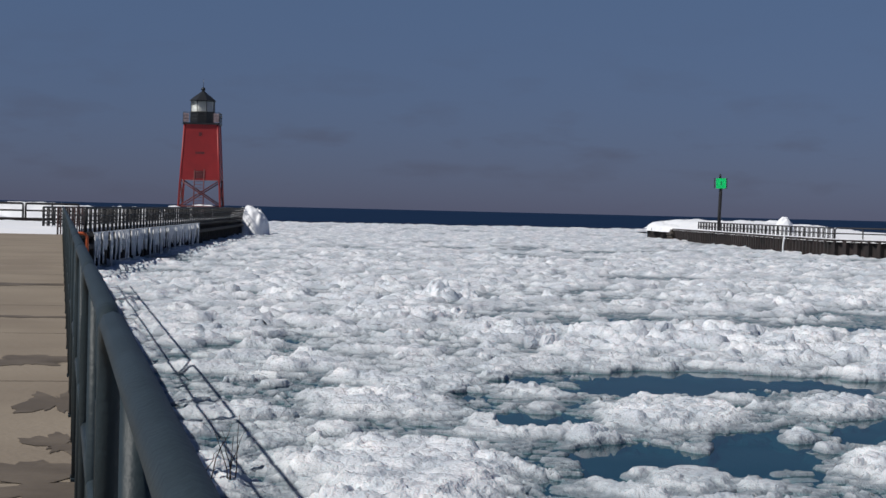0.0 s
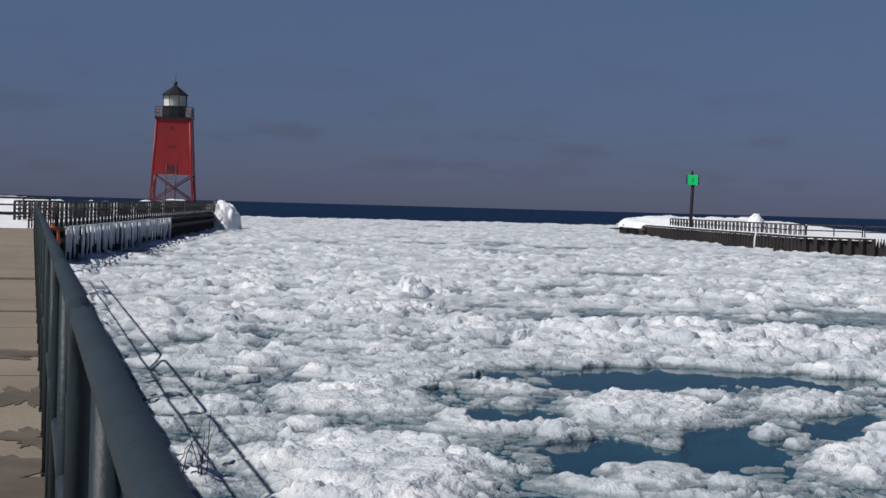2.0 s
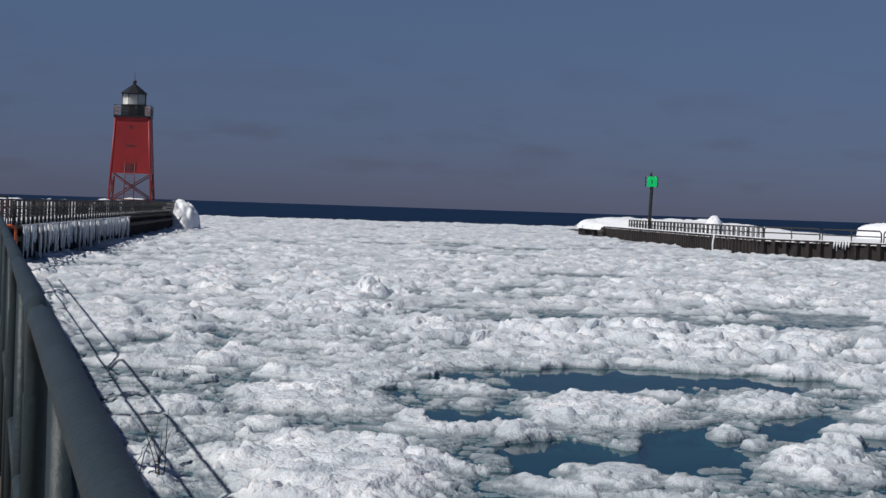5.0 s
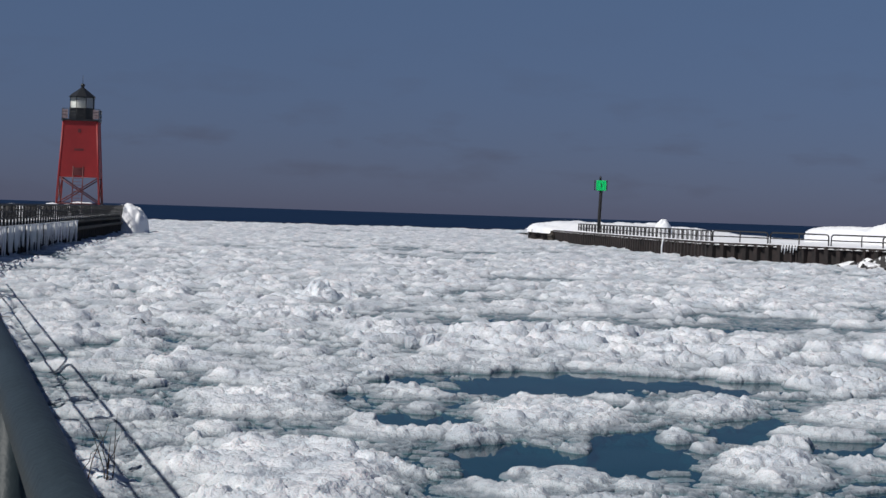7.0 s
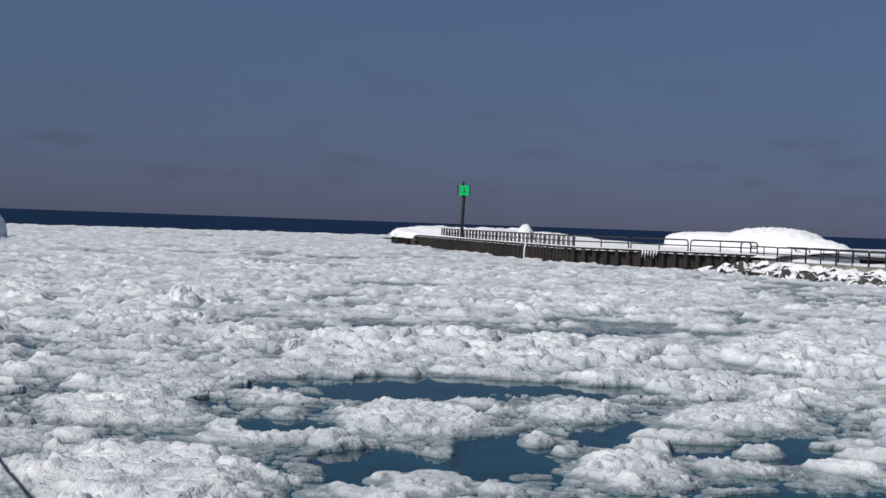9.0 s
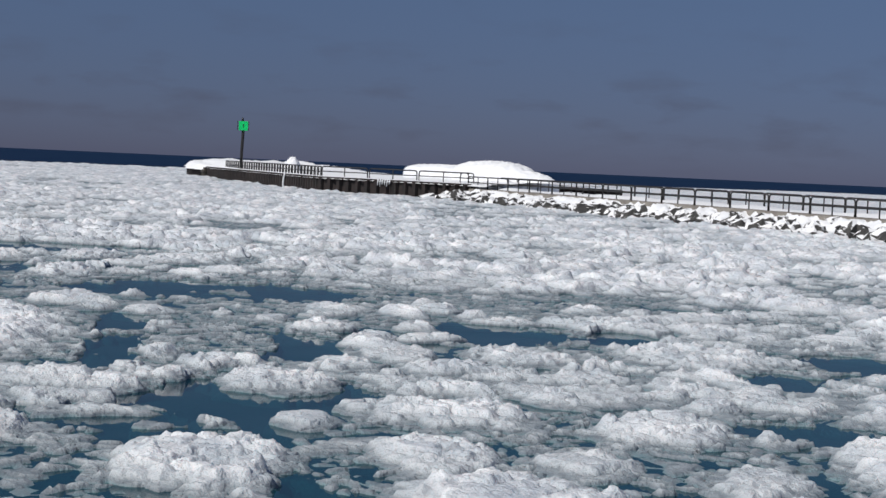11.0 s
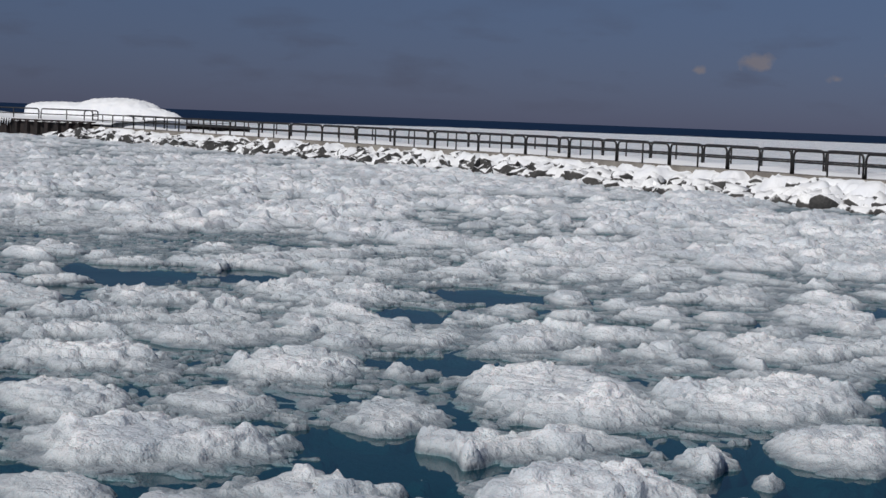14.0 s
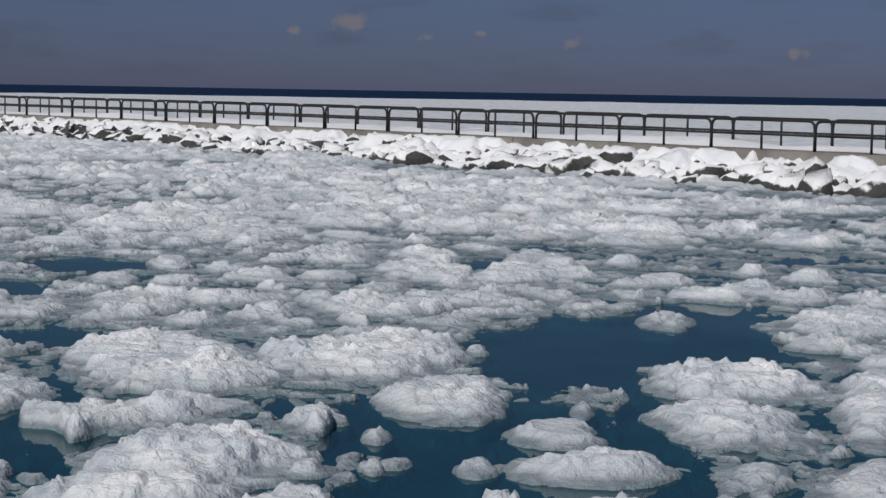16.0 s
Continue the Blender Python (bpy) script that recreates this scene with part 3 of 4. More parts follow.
# foot plates under the posts
for i in range(24):
    for dy in (0.0, 2.54):
        y = -25.0 + 2.6 * i + dy
        part("foot_plate", mesh("foot_plate", *box(RAIL_X - 0.028, y - 0.05, DECK, RAIL_X + 0.05, y + 0.05, DECK + 0.012), RAIL_PAINT), pier)

# orange grab frame of a ladder at the pier wall
ladder = thing("safety_ladder", (0.30, 52, 0), label="orange steel safety ladder on the pier wall", category="ladder")
part("grab_frame", mesh("grab_frame", *tube(bent([(-0.1, 0, 2.28), (0.42, 0, 2.32), (0.45, 0, 1.43)], 0.16), 0.042), ORANGE, True), ladder)
part("grab_frame", mesh("grab_frame", *tube(bent([(-0.1, 0.5, 2.28), (0.42, 0.5, 2.32), (0.45, 0.5, 1.43)], 0.16), 0.042), ORANGE, True), ladder)
for i in range(3):
    z = 1.5 + 0.2 * i
    part("rung", mesh("rung", *tube([(0.45, 0, z), (0.45, 0.5, z)], 0.025), ORANGE, True), ladder)

# ---- the old timber pier that carries the lighthouse ----
OLD = 9.2
OLD_X, OLD_Y, OLD_LEN = 1.1, 86.0, 122.0
so, co_ = math.sin(radians(OLD)), math.cos(radians(OLD))


def old(u, v, z):
    """A place v metres along the old pier and u metres to its channel side."""
    return (OLD_X + v * so + u * co_, OLD_Y + v * co_ - u * so, z)


old_pier = thing("timber_pier", old(0, 0, 0), OLD, kind="structure", label="old timber pier with ice-hung piles below its deck", category="pier")
part("deck", mesh("deck", *box(-7.0, 0, 1.58, 0.0, OLD_LEN, 1.75, 0.02), TIMBER), old_pier)
part("deck_snow", mesh("deck_snow", *box(-6.8, 0.2, 1.75, -0.25, OLD_LEN - 0.2, 1.93, 0.06), SNOW), old_pier, "packed snow on the deck")
part("core", mesh("core", *box(-6.6, 0, -3, -1.2, OLD_LEN, 1.44), TIMBER), old_pier)
pile_mesh = mesh("pile", *tube([(0, 0, -2), (0, 0, 1.46)], 0.16, 8), TIMBER, True)
for i in range(56):
    pl = part("pile", pile_mesh, old_pier)
    pl.location = (-0.2, 1.1 + 2.18 * i, 0)
part("waler", mesh("waler", *box(-0.02, 0, 1.0, 0.16, OLD_LEN, 1.25, 0.02), TIMBER), old_pier)
part("crib", mesh("crib", *box(-9.5, 98, -3, -0.5, 132, 1.9, 0.1), OLD_CONCRETE), old_pier)
for side in (0.02, -1.9):
    p_root = rail_panel("guard_rail", 2.9, 1.12, 0.04, DARK_STEEL, posts=1, mids=(0.36, 0.68), pickets=4,
                        label="dark steel picket railing on the timber pier", category="railing", group="timber pier railing")
    a0, b0 = old(side, 0, 0), old(side, OLD_LEN, 0)
    along(p_root, a0[0], a0[1], b0[0], b0[1], 1.75, 2.95)
# corner railing that joins the concrete pier to the timber one
p_root = rail_panel("guard_rail", 2.5, 1.12, 0.036, RUSTY, posts=1, mids=(0.36, 0.68),
                    label="rust-red picket railing at the pier corner", category="railing")
along(p_root, -0.1, 72.5, 1.1, 85.8, 1.8, 2.55)

# ice that hangs from the old pier's edge
rng = random.Random(5)
icicle_forms = []
for i in range(5):
    h = 1.2 + 0.1 * i
    path = [(rng.uniform(-0.02, 0.02), rng.uniform(-0.02, 0.02), -h * k / 5) for k in range(6)]
    icicle_forms.append(mesh("icicle", *tube(path, [0.10, 0.12, 0.10, 0.09, 0.07, 0.05], 7), SNOW, True))
pale_band = thing("icicle_curtain", old(0.22, 0, 0), OLD, label="row of white icicles frozen along the timber pier edge", category="ice")
for i in range(84):
    ic = part("icicle", icicle_forms[i % 5], pale_band)
    ic.location = (rng.uniform(-0.05, 0.12), 1 + 0.65 * i + rng.uniform(-0.3, 0.3), 1.74)
    ic.scale = (rng.uniform(0.4, 0.8), rng.uniform(0.35, 0.8), rng.uniform(0.6, 1.3))
part("ice_beam", mesh("ice_beam", *box(-0.02, 1, 1.72, 0.06, 56, 1.77, 0.02), SNOW), pale_band)


# ---- lumps of snow and ice ----
def mound(name, cx, cy, z, rx, ry, h, heading, mat, seed, rough=0.35, power=0.5, res=40, base=0.3, sink=0.0, sharp=False):
    """A heap with an uneven rim: rx across, ry along its heading."""
    xs, ys = np.linspace(-1.15, 1.15, res), np.linspace(-1.15, 1.15, res)
    gx, gy = np.meshgrid(xs, ys)
    ang = np.arctan2(gy, gx)
    k = seed * 7.7
    rim = 1 + 0.30 * (layered(np.cos(ang) * 1.1 + k, np.sin(ang) * 1.1 + k, 1, 7) - 0.5) * 2 * rough / 0.35
    r = np.hypot(gx, gy) / np.clip(rim, 0.45, 1.14)
    dome = np.clip(1 - r ** 2, 0, 1) ** power
    ux, uy = gx * rx, gy * ry
    grain = 1.0 / max(0.35, 0.35 * min(rx, ry) ** 0.5)
    lump = layered(ux * grain + k, uy * grain - k, 4, 9, not sharp)
    zz = dome * h * (1 - rough + 2 * rough * (lump - 0.2)) - sink
    zz = np.where(r >= 1, -base, np.where(dome < 0.02, -base * 0.6, zz))
    verts = np.stack([ux, uy, zz], -1).reshape(-1, 3)
    idx = np.arange(res * res).reshape(res, res)
    q = np.stack([idx[:-1, :-1], idx[:-1, 1:], idx[1:, 1:], idx[1:, :-1]], -1).reshape(-1, 4)
    q = q[(r.reshape(-1)[q] < 1.02).any(1)]
    me = mesh(name, verts, q, mat, True)
    ob = new(name, me)
    ob.matrix_world = pose(cx, cy, z, 0, 0, -heading)
    return ob


# ---- the lighthouse ----
LX, LY = 14.95, 204.4
tower = thing("lighthouse", (LX, LY, 1.9), OLD, label="red steel pierhead lighthouse with a black lantern on braced legs", category="lighthouse")
Z0 = 1.9


def frustum(w0, w1, z0, z1):
    v = [(sx * w / 2, sy * w / 2, z) for w, z in ((w0, z0), (w1, z1)) for sx, sy in ((-1, -1), (1, -1), (1, 1), (-1, 1))]
    return v, [(3, 2, 1, 0), (4, 5, 6, 7), (0, 1, 5, 4), (1, 2, 6, 5), (2, 3, 7, 6), (3, 0, 4, 7)]


body = part("tower_body", mesh("tower_body", *frustum(4.28, 3.62, 5.75 - Z0, 11.75 - Z0), RED), tower, "tapered red steel plating")
def width_at(z):
    return 4.14 + (3.48 - 4.14) * (z - 5.75) / 6.0
for sx in (-1, 1):
    for sy in (-1, 1):
        foot, head_ = width_at(1.9) / 2 + 0.02, width_at(11.75) / 2 + 0.03
        part("leg", mesh("leg", *tube([(sx * foot, sy * foot, 0), (sx * head_, sy * head_, 11.75 - Z0)], 0.11, 8), RED, True), tower)
        part("footing", mesh("footing", *box(sx * foot - 0.35, sy * foot - 0.35, -0.05, sx * foot + 0.35, sy * foot + 0.35, 0.25, 0.03), OLD_CONCRETE), tower)
w0, w1 = width_at(2.9) / 2, width_at(5.75) / 2
for s in (-1, 1):
    for c0, d0 in (((-w0, s * w0, 2.9), (w1, s * w1, 5.7)), ((w0, s * w0, 2.9), (-w1, s * w1, 5.7)), ((s * w0, -w0, 2.9), (s * w1, w1, 5.7)), ((s * w0, w0, 2.9), (s * w1, -w1, 5.7))):
        part("brace", mesh("brace", *tube([(c0[0], c0[1], c0[2] - Z0), (d0[0], d0[1], d0[2] - Z0)], 0.07, 6), DARK_RED, True), tower)
    part("strut", mesh("strut", *tube([(-w0, s * w0, 2.9 - Z0), (w0, s * w0, 2.9 - Z0)], 0.07, 6), DARK_RED, True), tower)
    part("strut", mesh("strut", *tube([(s * w0, -w0, 2.9 - Z0), (s * w0, w0, 2.9 - Z0)], 0.07, 6), DARK_RED, True), tower)
# ladder between the legs up to the hatch
for x in (-0.62, 0.42):
    part("ladder_rail", mesh("ladder_rail", *tube([(x, -2.3, 0), (x + 0.05, -2.1, 6.9 - Z0)], 0.06, 6), DARK_RED, True), tower)
for i in range(14):
    part("ladder_rung", mesh("ladder_rung", *tube([(-0.62, -2.3 + 0.014 * i, 0.35 * i + 0.2), (0.42, -2.3 + 0.014 * i, 0.35 * i + 0.2)], 0.025, 6), DARK_RED, True), tower)
part("hatch", mesh("hatch", *box(-0.55, -2.13, 5.85 - Z0, 0.55, -2.02, 6.75 - Z0, 0.02), DARK_RED), tower)
part("vent", mesh("vent", *box(-0.55, -2.0, 8.55 - Z0, 0.45, -1.93, 8.8 - Z0, 0.02), DARK_RED), tower)
part("vent", mesh("vent", *box(-0.22, -1.9, 10.5 - Z0, 0.12, -1.82, 10.9 - Z0, 0.02), DARK_RED), tower)
gallery = part("gallery", mesh("gallery", *box(-1.98, -1.98, 11.75 - Z0, 1.98, 1.98, 11.95 - Z0, 0.03), BLACK), tower)
GAL = 1.93
for sx, sy, ex, ey in ((-1, -1, 1, -1), (1, -1, 1, 1), (1, 1, -1, 1), (-1, 1, -1, -1)):
    for z in (12.35, 12.7, 13.05):
        part("gallery_rail", mesh("gallery_rail", *tube([(sx * GAL, sy * GAL, z - Z0), (ex * GAL, ey * GAL, z - Z0)], 0.025, 6), BLACK, True), gallery)
    for k in range(5):
        x, y = sx + (ex - sx) * k / 5, sy + (ey - sy) * k / 5
        part("gallery_post", mesh("gallery_post", *tube([(x * GAL, y * GAL, 11.95 - Z0), (x * GAL, y * GAL, 13.05 - Z0)], 0.025, 6), BLACK, True), gallery)
SCREEN = material("weathered_screen", (0.34, 0.27, 0.28), rough=0.7, vary=0.4, scale=4.0, bump=0.3, fine=20.0, second=(0.20, 0.14, 0.15))
# wire mesh at the gallery corners
for sx in (-1, 1):
    part("mesh_screen", mesh("mesh_screen", *box(sx * 1.62 - 0.3, -GAL - 0.012, 12.0 - Z0, sx * 1.62 + 0.3, -GAL + 0.012, 12.95 - Z0), SCREEN), gallery, "pale weathered wire screen")
part("parapet", mesh("parapet", *lathe([(1.38, 11.95 - Z0), (1.38, 13.05 - Z0), (1.44, 13.06 - Z0), (1.44, 13.18 - Z0)], 8, 0.5), BLACK), tower)
lantern = part("lantern_glass", mesh("lantern_glass", *lathe([(1.30, 13.18 - Z0), (1.30, 14.36 - Z0)], 8, 0.5), GLASS), tower)
# white core added so the glass looks pale, as with sky behind it
part("pale_band", mesh("pale_band", *lathe([(1.1, 13.18 - Z0), (1.1, 14.3 - Z0)], 8, 0.5), WHITE, False), tower, "added white core that makes the lantern glass look pale")
for k in range(8):
    x, y = 1.32 * math.cos(6.28318 * (k + 0.5) / 8), 1.32 * math.sin(6.28318 * (k + 0.5) / 8)
    part("mullion", mesh("mullion", *tube([(x, y, 13.15 - Z0), (x, y, 14.4 - Z0)], 0.045, 6), BLACK), lantern)
roof = part("roof", mesh("roof", *lathe([(1.50, 14.34 - Z0), (1.50, 14.42 - Z0), (0.95, 14.85 - Z0), (0.30, 15.32 - Z0), (0.17, 15.42 - Z0), (0.17, 15.5 - Z0)], 8, 0.5), BLACK), tower)
part("vent_ball", mesh("vent_ball", *lathe([(0.08, 15.45 - Z0), (0.2, 15.55 - Z0), (0.24, 15.67 - Z0), (0.18, 15.8 - Z0), (0.04, 15.88 - Z0)], 10), BLACK, True), roof)
part("lightning_rod", mesh("lightning_rod", *tube([(0, 0, 15.8 - Z0), (0, 0, 16.7 - Z0)], 0.025, 6), BLACK, True), roof)

for args in ((19.3, 196, 0, 2.4, 4.5, 2.9, OLD, SNOW, 3, 0.22, 0.4), (12.0, 203, 1.8, 1.3, 2.5, 1.15, OLD, SNOW, 4, 0.08), (15.5, 209, 1.8, 2.6, 2.6, 1.3, OLD, SNOW, 6, 0.1)):
    tagged(mound("ice_heap", *args), "wind-built heap of frozen spray at the pier head", "ice")

for ob in tower.children:
    if ob.name.startswith("lantern_glass"):
        ob.visible_shadow = False

# ---- the walkway and snow behind the near pier ----
bank = thing("breakwater", (0, 0, 0), kind="structure", label="low snow-covered breakwater behind the pier", category="breakwater")
part("wall", mesh("wall", *box(-70, 150, -3, 4, 154, 1.75, 0.05), RUST), bank)
p_root = rail_panel("guard_rail", 4.1, 1.15, 0.085, DARK_STEEL, label="dark steel pipe railing on the snowy breakwater", category="railing", group="breakwater railing")
along(p_root, -50, 150.3, 3, 150.3, 1.75, 4.3)
for i, args in enumerate(((-20, 168, 0, 17, 9, 3.0), (-2, 172, 0, 10, 7, 2.95), (-42, 175, 0, 16, 9, 3.5), (6, 178, 0, 6, 6, 2.7))):
    tagged(mound("snow_bank", *args, 0, SNOW, 20 + i, 0.12, 0.35, 40), "smooth white snow bank on the breakwater", "snow")


def left_snow(x, y):
    return 1.62 + 0.4 * layered(x * 0.15, y * 0.3, 4, 33, True) * step_up(y, 72.2, 75) + 0.15 * step_up(y, 78, 95) - 0.55 * step_up(y, 100, 120)


field = sheet("snow_field", spread(-60, 0.2, 0.4), spread(72.1, 150, 0.5), left_snow, SNOW)
tagged(field, "wind-packed snow and sandy ice between pier and breakwater", "snow", kind="stuff")

# ---- the far pier head: sheet piling, snow, railing ----
QUAY = 1.52
CORNERS = [(78.6, 243), (64.6, 161), (62.2, 143.5), (70.6, 127.5)]
far_pier = thing("sheet_pile_pier", kind="structure", label="rusted steel sheet-pile pier head under snow", category="pier")
PITCH = 1.15
prof = [(0, 0), (0.32, 0), (0.46, 0.30), (0.83, 0.30), (0.97, 0), (1.15, 0)]
pv = [(-d, s, z) for z in (-2.0, QUAY - 0.12) for s, d in prof]
pile_form = mesh("sheet_pile", pv, [(i, i + 6, i + 7, i + 1) for i in range(5)], RUST)
for (x0, y0), (x1, y1) in zip(CORNERS, CORNERS[1:]):
    d = math.hypot(x1 - x0, y1 - y0)
    heading = math.degrees(math.atan2(x0 - x1, y0 - y1))
    for i in range(int(d / PITCH) + 1):
        k = min(i * PITCH, d - PITCH * 0.5) / d
        ob = part("sheet_pile", pile_form, far_pier)
        ob.matrix_world = pose(x1 + (x0 - x1) * k, y1 + (y0 - y1) * k, 0, 0, 0, -heading)
    mid = ((x0 + x1) / 2, (y0 + y1) / 2)
    cap = part("cap_beam", mesh("cap_beam", *box(-0.18, -d / 2, QUAY - 0.22, 0.42, d / 2, QUAY, 0.03), RUST), far_pier)
    cap.matrix_world = pose(*mid, 0, 0, 0, -heading)


def inland(x, y):
    """Metres inward from the channel face of the far pier."""
    face = np.interp(y, [127.5, 143.5, 161, 243], [70.6, 62.2, 64.6, 78.6])
    return x - face


def pier_snow(x, y):
    u = inland(x, y)
    z = QUAY + 0.06 + 0.42 * step_up(u, 0.6, 5) * layered(x * 0.15, y * 0.15, 3, 44) + 0.95 * step_up(y, 190, 212) * step_up(u, -0.3, 2.5) * layered(x * 0.3, y * 0.3, 3, 45, True)
    z = z - 0.25 * step_up(-u, -0.3, 0.2)
    return z


field = sheet("pier_snow", spread(61, 98, 0.4), spread(124, 246, 0.4), pier_snow, SNOW, lambda x, y, z: (inland(x, y) > -0.05) & (inland(x, y) < 16) & (y < 244.5))
tagged(field, "deep white snow lying over the pier head", "snow", kind="stuff")
part("fill", mesh("fill", [(71.2, 127.5, z) for z in (-3, QUAY - 0.06)] + [(62.9, 143.7, z) for z in (-3, QUAY)] + [(65.2, 161, z) for z in (-3, QUAY)] + [(79.2, 243, z) for z in (-3, QUAY)]
                         + [(94, 243, z) for z in (-3, QUAY)] + [(86, 127.5, z) for z in (-3, QUAY)],
                         [(1, 3, 5, 7, 9, 11), (6, 8, 9, 7), (10, 0, 1, 11), (8, 10, 11, 9), (0, 2, 3, 1), (2, 4, 5, 3), (4, 6, 7, 5)], RUST), far_pier)

p_root = rail_panel("guard_rail", 5.2, 0.92, 0.055, DARK_STEEL, posts=2, mids=(0.5,), pickets=6, label="dark steel picket railing half in snow on the pier head",
                    category="railing", group="pier head railing")
along(p_root, 73.2, 208, 62.75, 144.6, QUAY, 5.35)
p_root = rail_panel("guard_rail", 5.7, 0.95, 0.06, DARK_STEEL, posts=1, bend=0.3, label="dark steel pipe railing along the sheet piling", category="railing", group="pier head railing")
along(p_root, 62.7, 144.4, 71.0, 128.6, QUAY, 5.94)
p_root = rail_panel("guard_rail", 1.5, 0.95, 0.06, DARK_STEEL, posts=0, bend=0.3, label="short dark steel railing bay at the pier root", category="railing", group="pier head railing")
p_root.matrix_world = pose(71.15, 128.3, QUAY, 0, 0, 28)

# overhanging snow at the outer end, and a broken fender
for i, (x, y, rx, ry, h) in enumerate(((79.4, 241.5, 1.5, 2.4, 0.85), (77.4, 234, 1.2, 4.0, 0.7), (75.9, 226, 1.1, 4.5, 0.6))):
    tagged(mound("snow_lip", x, y, QUAY - 0.12, rx, ry, h, 10, SNOW, 60 + i, 0.25, 0.5, 36, 0.35), "rounded snow lip hanging over the pier end", "snow")
fender = thing("fender", (74.6, 220.5, 0), 10, label="dark broken timber fender at the pier wall", category="fender")
for i in range(4):
    part("post", mesh("post", *tube([(-0.35 - 0.1 * (i % 2), 0.9 * i, -0.6), (-0.3, 0.9 * i + 0.1, 1.1 + 0.3 * (i % 2))], 0.2, 8), TIMBER, True), fender)
part("rail", mesh("rail", *box(-0.6, -0.4, 0.7, -0.35, 3.2, 0.95, 0.03), TIMBER), fender)
# streaks of ice down the piling
streaks = thing("ice_streak", (63.2, 156.6, 0), 11, label="white streak of ice frozen down the sheet piling", category="ice")
part("icicle", mesh("icicle", *tube([(0, 0, QUAY + 0.1), (-0.1, 0, 0.9), (-0.12, 0, 0.4), (-0.1, 0, -0.1)], [0.07, 0.09, 0.07, 0.08], 8), SNOW, True), streaks)
streaks = thing("ice_streak", (66.2, 135.3, 0), -28, label="cluster of icicles under the pier edge", category="ice")
for i in range(6):
    part("icicle", mesh("icicle", *tube([(-0.35, 0.28 * i, QUAY + 0.05), (-0.42, 0.28 * i, QUAY - 0.3), (-0.42, 0.28 * i + 0.03, QUAY - 0.4 - 0.05 * (i * 5 % 7))], [0.07, 0.05, 0.015], 7), SNOW, True), streaks)

# ---- harbour marker ----
marker = thing("channel_marker", (71.0, 195.0, 1.4), 16, label="green square channel marker on a dark steel pole", category="beacon")
part("pole", mesh("pole", *tube([(0, 0, 0), (0.02, 0, 2.2), (0.1, 0, 4.6), (0.16, 0, 5.9)], 0.19, 10), DARK_STEEL, True), marker)
for s in (0, 1):
    panel = part("dayboard", mesh("dayboard", *box(-0.50, -0.05, 4.85, 0.60, 0.0, 5.97, 0.015), GREEN), marker, "bright green square dayboard")
    panel.matrix_parent_inverse = pose(0.05, -0.22 if s == 0 else 0.1, 0, 0, 0, 0)
part("dayboard_edge", mesh("dayboard_edge", *box(-0.62, -0.24, 4.85, -0.57, 0.55, 6.0, 0.01), DARK_STEEL), marker)
part("dayboard_edge", mesh("dayboard_edge", *box(0.72, -0.24, 4.85, 0.77, 0.55, 6.0, 0.01), DARK_STEEL), marker)
part("digit", mesh("digit", *box(0.05, -0.29, 5.2, 0.13, -0.275, 5.62), BLACK), marker)
part("lamp", mesh("lamp", *lathe([(0.12, 5.9), (0.14, 6.05), (0.11, 6.35), (0.03, 6.45)], 10), BLACK, True), marker)

# ---- snow drifts at the root of the pier head ----
for i, (args, power) in enumerate((((73.7, 140.2, QUAY, 2.2, 5.4, 1.62, -16), 0.13), ((75.6, 133.6, QUAY, 2.6, 5.6, 2.15, -16), 0.26), ((76.3, 128.8, 0.9, 2.0, 4.6, 2.0, -14), 0.4), ((74.6, 126.4, 0.3, 4.4, 2.6, 1.5, 0), 0.35), ((70.6, 175, QUAY, 1.0, 1.0, 1.75, 0), 0.45))):
    tagged(mound("snow_drift", *args, SNOW, 30 + i, 0.10, power, 60), "huge smooth snow drift rolled over behind the railing", "snow")


# ---- the rubble breakwater ----
LINE_Y, LINE_X = (-14, 20, 60, 100, 129), (51.0, 57.8, 65.3, 68.6, 71.0)


def crest(y):
    return np.interp(y, LINE_Y, LINE_X)


def shore(y):
    return crest(y) - 4.6


breakwater = thing("rubble_breakwater", kind="structure", label="stone breakwater with a concrete walkway under snow", category="breakwater")
WALK = 1.12
for (xa, ya), (xb, yb) in zip(zip(LINE_X, LINE_Y), list(zip(LINE_X, LINE_Y))[1:]):
    long, head_ = math.hypot(xb - xa, yb - ya), math.degrees(math.atan2(xb - xa, yb - ya))
    bays = round(long / 6.1)
    for i in range(bays):
        wk = part("walkway_slab", mesh("walkway_slab", *box(-0.45, long * i / bays + 0.01, -2.5, 4.2, long * (i + 1) / bays - 0.01, WALK, 0.03), OLD_CONCRETE), breakwater, "grey concrete walkway slab")
        wk.matrix_world = pose(xa, ya, 0, 0, 0, -head_)
rng = random.Random(8)
rock_forms = []
for i in range(9):
    bm = bmesh.new()
    bmesh.ops.create_icosphere(bm, subdivisions=2, radius=1.0)
    for v in bm.verts:
        d = v.co.copy()
        k = 0.8 + 0.6 * noise.noise(d * 1.3 + Vector((i * 5.1, 0, 0))) + 0.42 * noise.noise(d * 3.1 + Vector((0, i * 3.3, 0)))
        v.co = Vector((d.x * k * 1.2, d.y * k, d.z * k * 0.75))
        for ax in range(3):
            lim = 0.62 + 0.1 * ((i * 7 + ax * 3) % 4)
            v.co[ax] = max(-lim, min(lim, v.co[ax]))
    me = bpy.data.meshes.new("rock")
    bm.to_mesh(me)
    bm.free()
    rock_forms.append(me)
CAPPED = bpy.data.materials.new("snow_capped_rock")
CAPPED.use_nodes = True
n, l = CAPPED.node_tree.nodes, CAPPED.node_tree.links
p = n["Principled BSDF"]
